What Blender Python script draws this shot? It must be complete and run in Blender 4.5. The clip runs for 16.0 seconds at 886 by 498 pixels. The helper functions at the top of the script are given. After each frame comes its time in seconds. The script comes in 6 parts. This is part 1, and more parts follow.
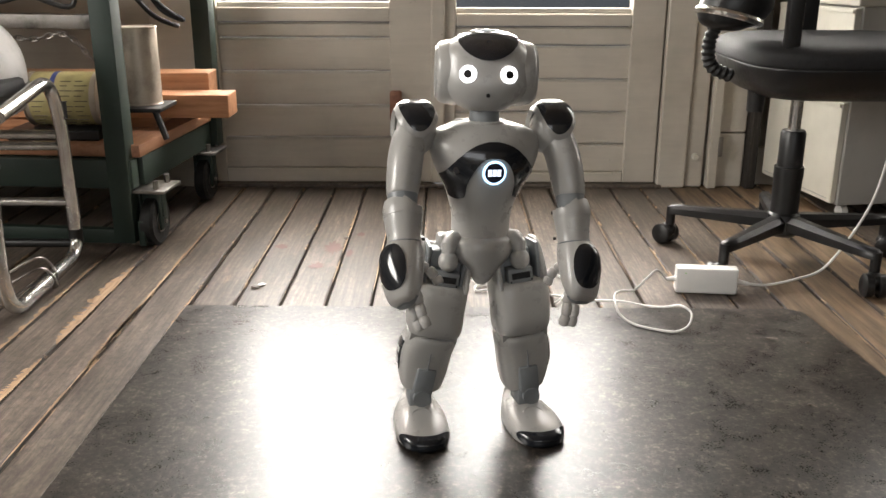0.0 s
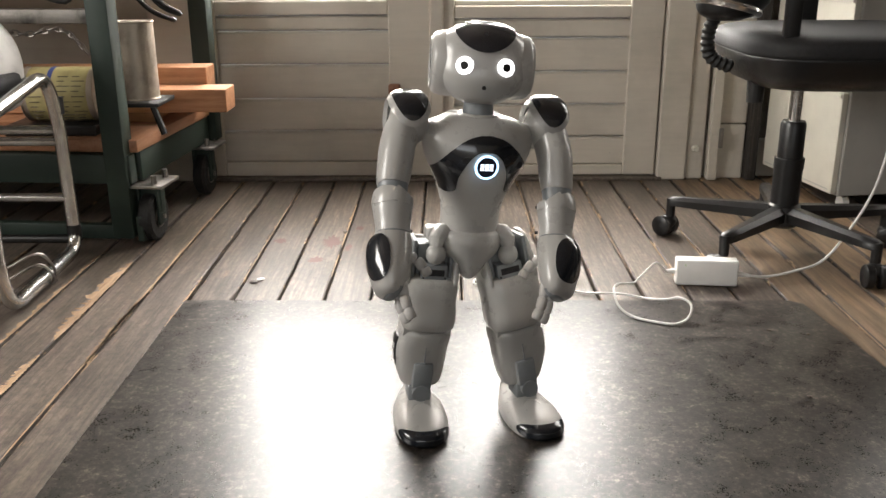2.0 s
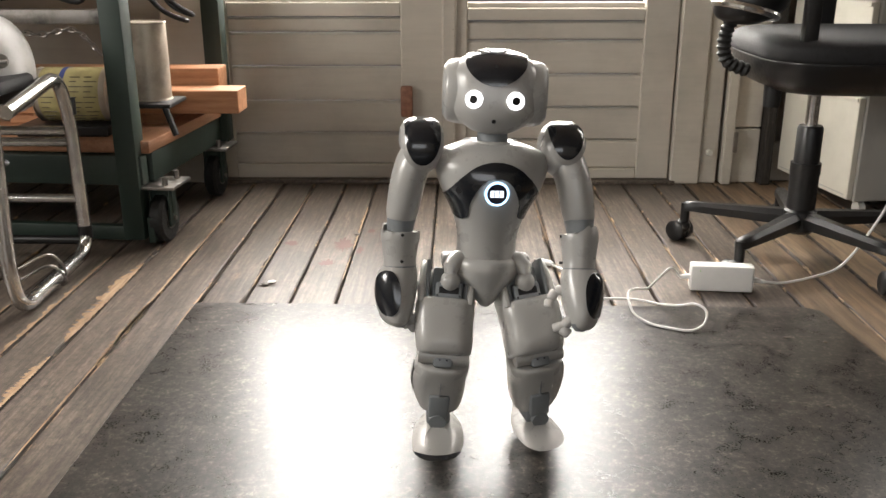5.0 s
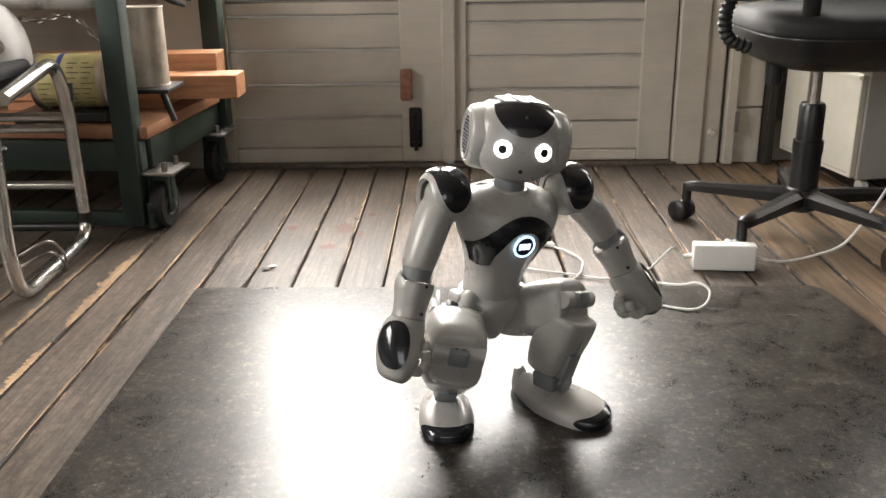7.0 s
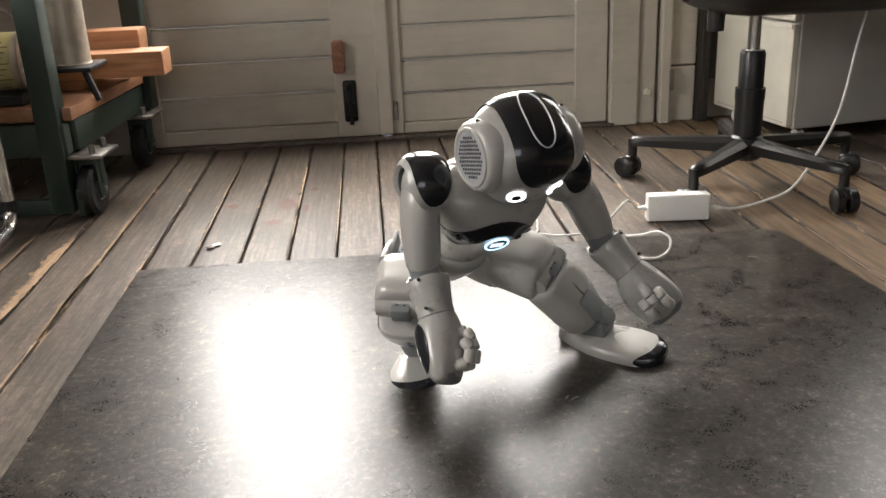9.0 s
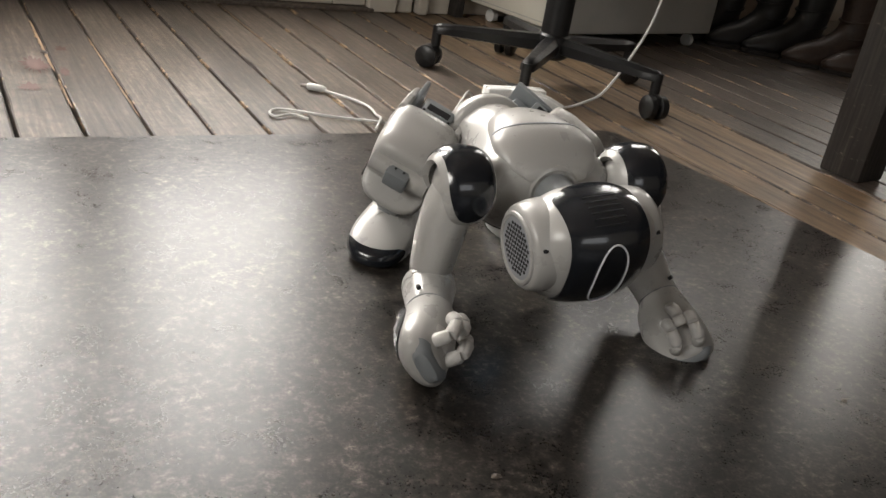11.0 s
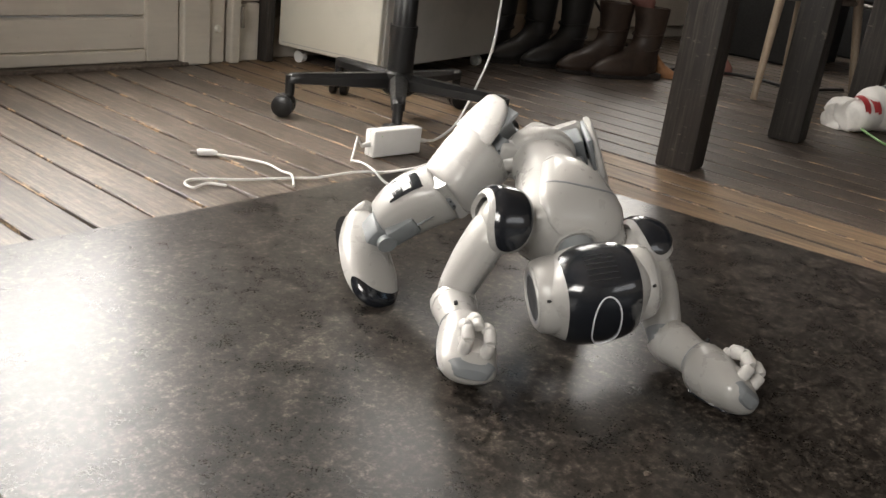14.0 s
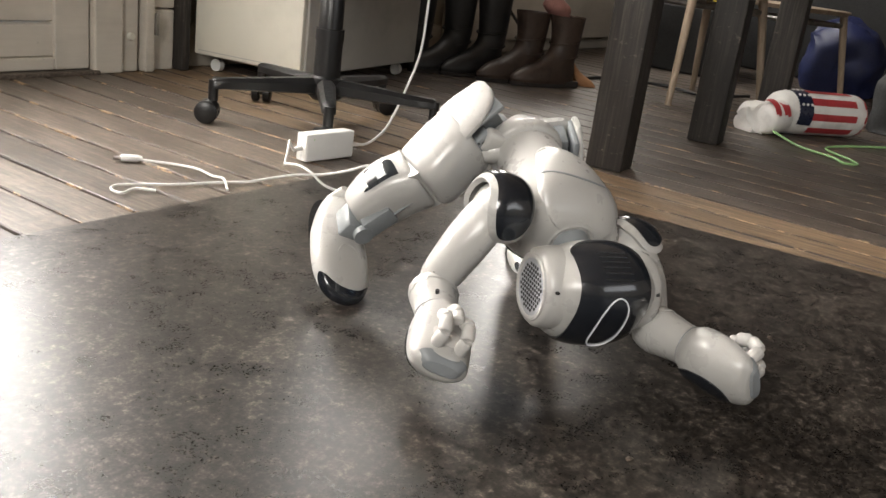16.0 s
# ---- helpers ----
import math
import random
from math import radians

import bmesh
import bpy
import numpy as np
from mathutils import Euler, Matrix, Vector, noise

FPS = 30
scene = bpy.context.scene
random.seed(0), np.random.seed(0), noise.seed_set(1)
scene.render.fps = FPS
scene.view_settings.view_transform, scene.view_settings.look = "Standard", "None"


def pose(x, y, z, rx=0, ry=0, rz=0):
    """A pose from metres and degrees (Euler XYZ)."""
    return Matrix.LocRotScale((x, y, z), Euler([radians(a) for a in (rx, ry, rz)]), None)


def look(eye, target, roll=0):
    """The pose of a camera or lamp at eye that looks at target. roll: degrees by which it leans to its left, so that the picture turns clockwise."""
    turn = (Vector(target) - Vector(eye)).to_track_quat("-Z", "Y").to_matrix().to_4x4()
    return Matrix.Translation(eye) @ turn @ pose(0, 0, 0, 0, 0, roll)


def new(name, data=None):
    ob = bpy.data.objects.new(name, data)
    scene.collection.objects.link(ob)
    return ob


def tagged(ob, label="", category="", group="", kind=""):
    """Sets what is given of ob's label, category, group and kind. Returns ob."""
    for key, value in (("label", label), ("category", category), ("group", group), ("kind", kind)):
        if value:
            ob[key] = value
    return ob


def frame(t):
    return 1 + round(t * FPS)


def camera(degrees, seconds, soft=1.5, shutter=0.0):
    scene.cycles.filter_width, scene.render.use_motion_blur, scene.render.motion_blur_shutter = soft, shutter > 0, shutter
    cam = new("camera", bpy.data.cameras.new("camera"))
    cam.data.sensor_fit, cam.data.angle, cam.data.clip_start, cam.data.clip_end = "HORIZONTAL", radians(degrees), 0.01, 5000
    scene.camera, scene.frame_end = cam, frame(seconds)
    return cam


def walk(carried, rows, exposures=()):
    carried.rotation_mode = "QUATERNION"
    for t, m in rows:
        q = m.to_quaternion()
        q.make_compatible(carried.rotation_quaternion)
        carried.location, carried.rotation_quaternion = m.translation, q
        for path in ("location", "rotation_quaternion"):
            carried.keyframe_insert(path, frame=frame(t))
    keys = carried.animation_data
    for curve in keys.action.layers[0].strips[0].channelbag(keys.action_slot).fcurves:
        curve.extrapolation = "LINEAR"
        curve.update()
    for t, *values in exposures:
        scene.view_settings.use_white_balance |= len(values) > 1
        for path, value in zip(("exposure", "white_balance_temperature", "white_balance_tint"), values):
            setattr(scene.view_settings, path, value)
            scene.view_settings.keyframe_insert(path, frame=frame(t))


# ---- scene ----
cam = camera(52.6, 16.0, 1.5)
PATH = [
    (0, (0.125, 0.229, 0.673), (0.118, 2.129, 0.051), 0.1),
    (0.5, (0.124, 0.233, 0.676), (0.117, 2.133, 0.05), -0.0),
    (1, (0.128, 0.235, 0.669), (0.124, 2.133, 0.039), -0.2),
    (1.5, (0.13, 0.235, 0.67), (0.125, 2.131, 0.032), -0.3),
    (2, (0.132, 0.235, 0.671), (0.12, 2.131, 0.035), -0.3),
    (2.5, (0.128, 0.242, 0.677), (0.104, 2.141, 0.049), -0.2),
    (3, (0.129, 0.249, 0.674), (0.094, 2.148, 0.048), -0.2),
    (3.5, (0.127, 0.249, 0.672), (0.092, 2.147, 0.042), -0.1),
    (4, (0.126, 0.249, 0.671), (0.092, 2.146, 0.04), 0.0),
    (6.5, (0.123, 0.253, 0.664), (0.094, 2.145, 0.019), -0.5),
    (7, (0.126, 0.254, 0.659), (0.09, 2.141, -0.001), -0.8),
    (7.5, (0.128, 0.254, 0.657), (0.09, 2.137, -0.014), -0.8),
    (8, (0.124, 0.256, 0.656), (0.105, 2.139, -0.018), -1.5),
    (8.2, (0.122, 0.258, 0.655), (0.129, 2.141, -0.02), -2.0),
    (10.3, (-0.21, 0.496, 0.481), (0.371, 2.262, -0.257), 5.0),
    (10.5, (-0.263, 0.547, 0.491), (0.432, 2.255, -0.285), 7.5),
    (11, (-0.318, 0.603, 0.474), (0.658, 2.138, -0.357), 9.7),
    (11.5, (-0.476, 0.676, 0.559), (0.763, 1.96, -0.345), 8.4),
    (12, (-0.559, 0.682, 0.599), (0.758, 1.879, -0.313), 5.1),
    (12.5, (-0.615, 0.688, 0.596), (0.703, 1.94, -0.237), 3.9),
    (13, (-0.624, 0.734, 0.563), (0.715, 2.016, -0.188), 3.7),
    (13.5, (-0.624, 0.744, 0.534), (0.762, 1.988, -0.195), 5.5),
    (14, (-0.642, 0.774, 0.49), (0.812, 1.948, -0.223), 7.2),
    (14.5, (-0.666, 0.816, 0.451), (0.856, 1.92, -0.233), 8.5),
    (15, (-0.659, 0.823, 0.451), (0.907, 1.883, -0.198), 8.3),
    (15.5, (-0.66, 0.825, 0.449), (0.928, 1.86, -0.19), 8.0),
    (16, (-0.66, 0.829, 0.443), (0.929, 1.856, -0.205), 7.6),
]

EXPOSURES = [(0.0, 0.17), (8.2, 0.17), (10.3, -0.45), (11.0, -0.5), (11.5, -0.42), (12.3, -0.05), (13.5, -0.05), (14.5, 0.05), (16.0, 0.25)]
walk(cam, [(t, look(eye, target, roll)) for t, eye, target, roll in PATH], EXPOSURES)
W_DOOR, W_FAR, W_BACK, W_SIDE = 33.0, 80.0, 19.0, 80.0

# ---------------------------------------------------------------- light
world = bpy.data.worlds.new("world")
scene.world = world
world.use_nodes = True
wn = world.node_tree
sky = wn.nodes.new("ShaderNodeTexSky")
sky.sky_type = "NISHITA"
sky.sun_disc = False
sky.sun_elevation, sky.sun_rotation = radians(32), radians(-25)
wn.nodes["Background"].inputs["Strength"].default_value = 0.12
wn.links.new(sky.outputs["Color"], wn.nodes["Background"].inputs["Color"])

sun_data = bpy.data.lights.new("sun", "SUN")
sun_data.energy, sun_data.angle, sun_data.color = 0.6, radians(12), (1.0, 0.96, 0.9)
sun = new("sun", sun_data)
sun.matrix_basis = look((-1.2, 6.0, 4.2), (0.2, 1.2, 0.0))


def window_light(eye, target, w, h, watts, color=(1.0, 0.95, 0.885)):
    """Daylight that enters by a window's opening."""
    data = bpy.data.lights.new("window_daylight", "AREA")
    data.shape, data.size, data.size_y, data.energy, data.color = "RECTANGLE", w, h, watts, color
    ob = new("window_daylight", data)
    ob.matrix_basis = look(eye, target)
    return ob


window_light((-0.30, 3.06, 1.24), (-0.30, 0.0, 1.24), 0.52, 1.28, W_DOOR)
window_light((0.405, 3.06, 1.24), (0.405, 0.0, 1.24), 0.55, 1.28, W_DOOR)
window_light((2.10, 3.06, 1.75), (2.10, 0.0, 1.75), 0.75, 1.05, W_FAR * 0.3)
window_light((3.45, 3.06, 1.475), (3.45, 0.0, 1.475), 0.85, 1.2, W_FAR * 0.55)
window_light((-0.15, -2.56, 1.55), (-0.15, 0.0, 1.55), 2.5, 1.1, W_BACK)
window_light((-2.36, 0.7, 1.55), (0.0, 0.7, 1.55), 1.2, 1.1, W_SIDE)

# ---------------------------------------------------------------- materials


def nodes_of(name):
    m = bpy.data.materials.new(name)
    m.use_nodes = True
    nt = m.node_tree
    return m, nt, nt.nodes["Principled BSDF"]


def node(nt, kind, **values):
    n = nt.nodes.new(kind)
    for k, v in values.items():
        n.inputs[k].default_value = v
    return n


def ramp(nt, fac, stops):
    r = nt.nodes.new("ShaderNodeValToRGB")
    while len(r.color_ramp.elements) < len(stops):
        r.color_ramp.elements.new(0.5)
    for e, (p, c) in zip(r.color_ramp.elements, stops):
        e.position, e.color = p, (*c, 1.0)
    nt.links.new(fac, r.inputs["Fac"])
    return r.outputs["Color"]


def coords(nt, scale=(1, 1, 1), which="Object", random_shift=False):
    tc = nt.nodes.new("ShaderNodeTexCoord")
    mp = nt.nodes.new("ShaderNodeMapping")
    mp.inputs["Scale"].default_value = scale
    nt.links.new(tc.outputs[which], mp.inputs["Vector"])
    if random_shift:
        info = nt.nodes.new("ShaderNodeObjectInfo")
        mul = nt.nodes.new("ShaderNodeVectorMath")
        mul.operation = "MULTIPLY"
        mul.inputs[1].default_value = (7.0, 31.0, 5.0)
        nt.links.new(info.outputs["Random"], mul.inputs[0])
        nt.links.new(mul.outputs["Vector"], mp.inputs["Location"])
    return mp.outputs["Vector"]


def noise_of(nt, vec, scale, detail=6.0, rough=0.6):
    n = node(nt, "ShaderNodeTexNoise", Scale=scale, Detail=detail, Roughness=rough)
    nt.links.new(vec, n.inputs["Vector"])
    return n.outputs["Fac"]


def mix(nt, fac, a, b, kind="MIX"):
    m = nt.nodes.new("ShaderNodeMix")
    m.data_type, m.blend_type = "RGBA", kind
    for sock, v in ((m.inputs["Factor"], fac), (m.inputs[6], a), (m.inputs[7], b)):
        if isinstance(v, bpy.types.NodeSocket):
            nt.links.new(v, sock)
        elif isinstance(v, (int, float)):
            sock.default_value = v
        else:
            sock.default_value = (*v, 1.0)
    return m.outputs[2]


def bump(nt, bs, height, strength=0.3, dist=0.002):
    b = node(nt, "ShaderNodeBump", Strength=strength, Distance=dist)
    nt.links.new(height, b.inputs["Height"])
    nt.links.new(b.outputs["Normal"], bs.inputs["Normal"])


def plain(name, color, rough=0.5, metal=0.0, grime=0.12, scale=18.0, coat=0.0, bumpy=0.05):
    """A painted, moulded or metal surface with slight grime and unevenness."""
    m, nt, bs = nodes_of(name)
    v = coords(nt)
    n1, n2 = noise_of(nt, v, scale), noise_of(nt, v, scale * 7, 4.0)
    dark = tuple(c * (1 - 2.2 * grime) for c in color)
    lite = tuple(min(1.0, c * (1 + 0.5 * grime)) for c in color)
    c1 = ramp(nt, n1, [(0.3, dark), (0.52, color), (0.8, lite)])
    nt.links.new(c1, bs.inputs["Base Color"])
    nt.links.new(ramp(nt, n2, [(0.3, (rough * 0.8,) * 3), (0.75, (min(1, rough * 1.3),) * 3)]), bs.inputs["Roughness"])
    bs.inputs["Metallic"].default_value = metal
    bs.inputs["Coat Weight"].default_value = coat
    bs.inputs["Coat Roughness"].default_value = 0.14
    if bumpy:
        bump(nt, bs, n2, bumpy, 0.001)
    return m


def glow(name, color, strength):
    m, nt, bs = nodes_of(name)
    bs.inputs["Base Color"].default_value = (*color, 1)
    bs.inputs["Emission Color"].default_value = (*color, 1)
    bs.inputs["Emission Strength"].default_value = strength
    return m


def wood(name, dark, mid, light, rough=0.5, along=(14, 1.2, 14), worn=None, wear=0.6, shift=True, spread=0.35):
    """Timber with grain along its length, tone from piece to piece, and worn patches."""
    m, nt, bs = nodes_of(name)
    v = coords(nt, along, random_shift=shift)
    vs = coords(nt, (1, 1, 1), random_shift=shift)
    grain = noise_of(nt, v, 5.0, 8.0, 0.65)
    col = ramp(nt, grain, [(0.28, dark), (0.5, mid), (0.74, light)])
    blot = noise_of(nt, vs, 3.0, 5.0, 0.6)
    col = mix(nt, 0.55, col, ramp(nt, blot, [(0.3, (0.55,) * 3), (0.7, (1.25,) * 3)]), "MULTIPLY")
    if shift:
        info = nt.nodes.new("ShaderNodeObjectInfo")
        tone = ramp(nt, info.outputs["Random"], [(0.0, (1 - spread,) * 3), (1.0, (1 + spread,) * 3)])
        col = mix(nt, 1.0, col, tone, "MULTIPLY")
    if worn:
        scuff = noise_of(nt, coords(nt, (9, 3.5, 9), random_shift=shift), 3.6, 10.0, 0.74)
        lo = wear
        col = mix(nt, ramp(nt, scuff, [(lo, (0, 0, 0)), (lo + 0.09, (1, 1, 1))]), col, worn)
        fine = noise_of(nt, coords(nt, (60, 22, 60), random_shift=shift), 2.0, 6.0, 0.7)
        col = mix(nt, ramp(nt, fine, [(0.62, (0, 0, 0)), (0.72, (0.6, 0.6, 0.6))]), col, worn)
    nt.links.new(col, bs.inputs["Base Color"])
    nt.links.new(ramp(nt, blot, [(0.25, (rough * 0.75,) * 3), (0.75, (min(1, rough * 1.35),) * 3)]), bs.inputs["Roughness"])
    bump(nt, bs, grain, 0.35, 0.0025)
    return m


def old_boards(name, dark, mid, light, worn):
    """Old painted floorboards: fine grain, ground-in dirt, speckled wear and thin scratches."""
    m, nt, bs = nodes_of(name)
    grain = noise_of(nt, coords(nt, (34, 1.6, 34), random_shift=True), 4.0, 9.0, 0.7)
    blot = noise_of(nt, coords(nt, (2.2, 1, 2.2), random_shift=True), 4.0, 7.0, 0.65)
    speck = noise_of(nt, coords(nt, (1.6, 1, 1.6), random_shift=True), 60.0, 8.0, 0.75)
    col = ramp(nt, grain, [(0.30, dark), (0.50, mid), (0.70, light)])
    col = mix(nt, 0.75, col, ramp(nt, blot, [(0.30, (0.50,) * 3), (0.50, (1.0,) * 3), (0.70, (1.45,) * 3)]), "MULTIPLY")
    col = mix(nt, 0.7, col, ramp(nt, speck, [(0.36, (0.35,) * 3), (0.60, (1.6,) * 3)]), "MULTIPLY")
    info = nt.nodes.new("ShaderNodeObjectInfo")
    col = mix(nt, 1.0, col, ramp(nt, info.outputs["Random"], [(0.0, (0.78,) * 3), (1.0, (1.22,) * 3)]), "MULTIPLY")
    scuff = noise_of(nt, coords(nt, (12, 3.0, 12), random_shift=True), 4.2, 12.0, 0.78)
    col = mix(nt, ramp(nt, scuff, [(0.58, (0, 0, 0)), (0.70, (0.75, 0.75, 0.75))]), col, worn)
    scratch = noise_of(nt, coords(nt, (150, 5, 150), random_shift=True), 2.0, 8.0, 0.75)
    col = mix(nt, ramp(nt, scratch, [(0.65, (0, 0, 0)), (0.73, (0.3, 0.3, 0.3))]), col, worn)
    nt.links.new(col, bs.inputs["Base Color"])
    nt.links.new(mix(nt, 0.5, ramp(nt, blot, [(0.3, (0.30,) * 3), (0.7, (0.50,) * 3)]), ramp(nt, speck, [(0.3, (0.30,) * 3), (0.7, (0.52,) * 3)])), bs.inputs["Roughness"])
    bump(nt, bs, mix(nt, 0.5, grain, speck), 0.4, 0.002)
    return m


M_PLANK = old_boards("dark_floorboard", (0.038, 0.029, 0.023), (0.088, 0.070, 0.056), (0.165, 0.134, 0.108), (0.29, 0.212, 0.142))
M_PLANK_BARE = wood("bare_floorboard", (0.08, 0.05, 0.03), (0.20, 0.135, 0.08), (0.34, 0.24, 0.15), 0.5, worn=(0.06, 0.045, 0.035), wear=0.62)
M_EDGE = wood("worn_board_edge", (0.02, 0.015, 0.012), (0.05, 0.038, 0.03), (0.11, 0.085, 0.065), 0.6, worn=(0.46, 0.31, 0.18), wear=0.54)
M_SPLINTER = wood("bare_splintered_wood", (0.14, 0.09, 0.05), (0.30, 0.20, 0.12), (0.44, 0.31, 0.20), 0.7, along=(26, 2.5, 26))
M_UNDER = plain("dark_subfloor", (0.012, 0.01, 0.009), 0.9)
M_PINE = wood("pine_timber", (0.30, 0.13, 0.055), (0.44, 0.21, 0.10), (0.55, 0.29, 0.15), 0.55, along=(1.5, 14, 14))
M_DECK = wood("cart_deck_wood", (0.38, 0.17, 0.08), (0.52, 0.25, 0.13), (0.60, 0.32, 0.18), 0.5, along=(14, 1.5, 14))
M_BENCH = wood("weathered_bench_timber", (0.007, 0.006, 0.005), (0.020, 0.016, 0.013), (0.058, 0.048, 0.040), 0.6, along=(30, 30, 1.2), worn=(0.17, 0.14, 0.115), wear=0.64)
M_BEECH = wood("beech_wood", (0.24, 0.18, 0.125), (0.34, 0.265, 0.19), (0.44, 0.35, 0.26), 0.45, along=(12, 12, 1.5))


def old_paint(name, color, chip=(0.10, 0.07, 0.05)):
    m, nt, bs = nodes_of(name)
    v = coords(nt, random_shift=True)
    streak = noise_of(nt, coords(nt, (2, 2, 22), random_shift=True), 3.0, 6.0, 0.6)
    blot = noise_of(nt, v, 4.5, 6.0, 0.62)
    col = ramp(nt, blot, [(0.25, tuple(c * 0.8 for c in color)), (0.55, color), (0.85, tuple(min(1, c * 1.06) for c in color))])
    col = mix(nt, 0.3, col, ramp(nt, streak, [(0.3, (0.8,) * 3), (0.6, (1.05,) * 3)]), "MULTIPLY")
    chips = noise_of(nt, v, 26.0, 9.0, 0.7)
    col = mix(nt, ramp(nt, chips, [(0.69, (0, 0, 0)), (0.72, (0.85, 0.85, 0.85))]), col, chip)
    nt.links.new(col, bs.inputs["Base Color"])
    bs.inputs["Roughness"].default_value = 0.55
    bump(nt, bs, noise_of(nt, v, 60.0, 4.0), 0.12, 0.001)
    return m


M_PAINT = old_paint("old_white_paint", (0.53, 0.488, 0.42))
M_WALL = old_paint("dull_plaster", (0.36, 0.325, 0.275))
# wall colour taken down to stand in for shade at the east end
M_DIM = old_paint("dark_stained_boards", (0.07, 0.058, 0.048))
M_CEIL = old_paint("brown_ceiling_boards", (0.13, 0.10, 0.075))


def film_panel(name):
    """Phenolic-faced board: dark brown, mottled, half gloss with fine scuffs."""
    m, nt, bs = nodes_of(name)
    v = coords(nt)
    big, mid, small = noise_of(nt, v, 3.0, 5.0), noise_of(nt, v, 22.0, 9.0, 0.72), noise_of(nt, v, 120.0, 7.0, 0.72)
    fine = noise_of(nt, v, 330.0, 3.0, 0.6)
    col = ramp(nt, small, [(0.32, (0.005, 0.0043, 0.0037)), (0.46, (0.0125, 0.0105, 0.0090)), (0.56, (0.034, 0.0285, 0.0240)), (0.68, (0.105, 0.088, 0.073))])
    col = mix(nt, 0.8, col, ramp(nt, fine, [(0.32, (0.45,) * 3), (0.66, (1.6,) * 3)]), "MULTIPLY")
    col = mix(nt, 0.85, col, ramp(nt, mid, [(0.36, (0.55,) * 3), (0.50, (0.95,) * 3), (0.64, (2.5,) * 3)]), "MULTIPLY")
    col = mix(nt, ramp(nt, big, [(0.45, (0, 0, 0)), (0.75, (0.25, 0.25, 0.25))]), col, (0.032, 0.027, 0.023))
    scr = noise_of(nt, coords(nt, (120, 9, 1)), 2.0, 8.0, 0.75)
    col = mix(nt, ramp(nt, scr, [(0.69, (0, 0, 0)), (0.75, (0.3, 0.3, 0.3))]), col, (0.13, 0.11, 0.095))
    nt.links.new(col, bs.inputs["Base Color"])
    rough = mix(nt, 0.5, ramp(nt, fine, [(0.25, (0.24,) * 3), (0.75, (0.33,) * 3)]), ramp(nt, mid, [(0.35, (0.26,) * 3), (0.65, (0.34,) * 3)]))
    nt.links.new(rough, bs.inputs["Roughness"])
    bs.inputs["Specular IOR Level"].default_value = 0.50
    bump(nt, bs, fine, 0.006, 0.0003)
    return m


M_FILM = film_panel("dark_film_panel")
M_SHELL = plain("white_robot_shell", (0.39, 0.385, 0.368), 0.30, grime=0.012, scale=5, coat=0.25, bumpy=0.0)
M_BLACK = plain("gloss_black_shell", (0.012, 0.0145, 0.019), 0.16, grime=0.05, coat=0.6, bumpy=0.0)
M_GREY = plain("grey_servo_plastic", (0.20, 0.215, 0.225), 0.42, grime=0.06, bumpy=0.0)
M_GRILLE = plain("grey_grille", (0.33, 0.34, 0.36), 0.5)
M_DARK = plain("dark_recess", (0.01, 0.01, 0.011), 0.7)
M_FINGER = plain("pale_finger_rubber", (0.50, 0.49, 0.47), 0.55)
M_EYE = glow("lit_white_eye", (1.0, 0.98, 1.0), 3.0)
M_RING = glow("lit_blue_ring", (0.45, 0.72, 1.0), 2.4)
M_MARK = glow("lit_white_mark", (0.8, 0.88, 1.0), 1.3)
M_NAVY = plain("navy_button", (0.010, 0.014, 0.035), 0.3)
M_LED = plain("clear_light_guide", (0.75, 0.76, 0.8), 0.15, coat=0.5, bumpy=0.0)
M_GREEN = old_paint("chipped_green_steel", (0.016, 0.030, 0.022), (0.13, 0.13, 0.10))
M_CHROME = plain("worn_chrome", (0.72, 0.71, 0.69), 0.22, 1.0, grime=0.15, scale=30)
M_STEEL = plain("dull_steel", (0.30, 0.28, 0.26), 0.42, 1.0, grime=0.3)
M_TIN = plain("aged_tin", (0.46, 0.40, 0.33), 0.42, 0.7, grime=0.2, scale=12)
M_LABEL = plain("ochre_label", (0.42, 0.36, 0.16), 0.55, grime=0.15)
M_LABEL2 = plain("blue_label", (0.05, 0.07, 0.22), 0.5)
M_PRINT = plain("label_print", (0.10, 0.08, 0.05), 0.6)
M_RUBBER = plain("black_rubber", (0.009, 0.009, 0.009), 0.6, grime=0.2)
M_PLASTIC = plain("black_plastic", (0.009, 0.009, 0.0095), 0.36, grime=0.15)
M_FABRIC = plain("black_upholstery", (0.008, 0.008, 0.009), 0.75, grime=0.2, scale=120, bumpy=0.3)
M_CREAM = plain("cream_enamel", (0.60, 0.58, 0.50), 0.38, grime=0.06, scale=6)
# the same cream enamel, darkened in colour for faces in shade
M_CREAM_SHADED = plain("cream_enamel_shaded", (0.40, 0.39, 0.36), 0.4, grime=0.08, scale=6)
M_WHITE = plain("white_plastic", (0.74, 0.74, 0.72), 0.38, grime=0.03)
M_CORD = plain("white_cord", (0.66, 0.66, 0.64), 0.45, grime=0.05)
M_GREYHOOD = plain("grey_moulded_hood", (0.46, 0.45, 0.43), 0.4, grime=0.12)
M_LEATHER = plain("brown_leather", (0.046, 0.029, 0.021), 0.5, grime=0.28, scale=22, bumpy=0.3)
M_LEATHER2 = plain("black_boot_rubber", (0.018, 0.017, 0.017), 0.45, grime=0.2)
M_SOLE = plain("boot_sole", (0.025, 0.02, 0.018), 0.75)
M_PINK = plain("faded_red_rag", (0.26, 0.12, 0.10), 0.8, grime=0.2)
M_SMEAR = old_paint("faded_red_paint", (0.125, 0.060, 0.048), (0.07, 0.055, 0.045))
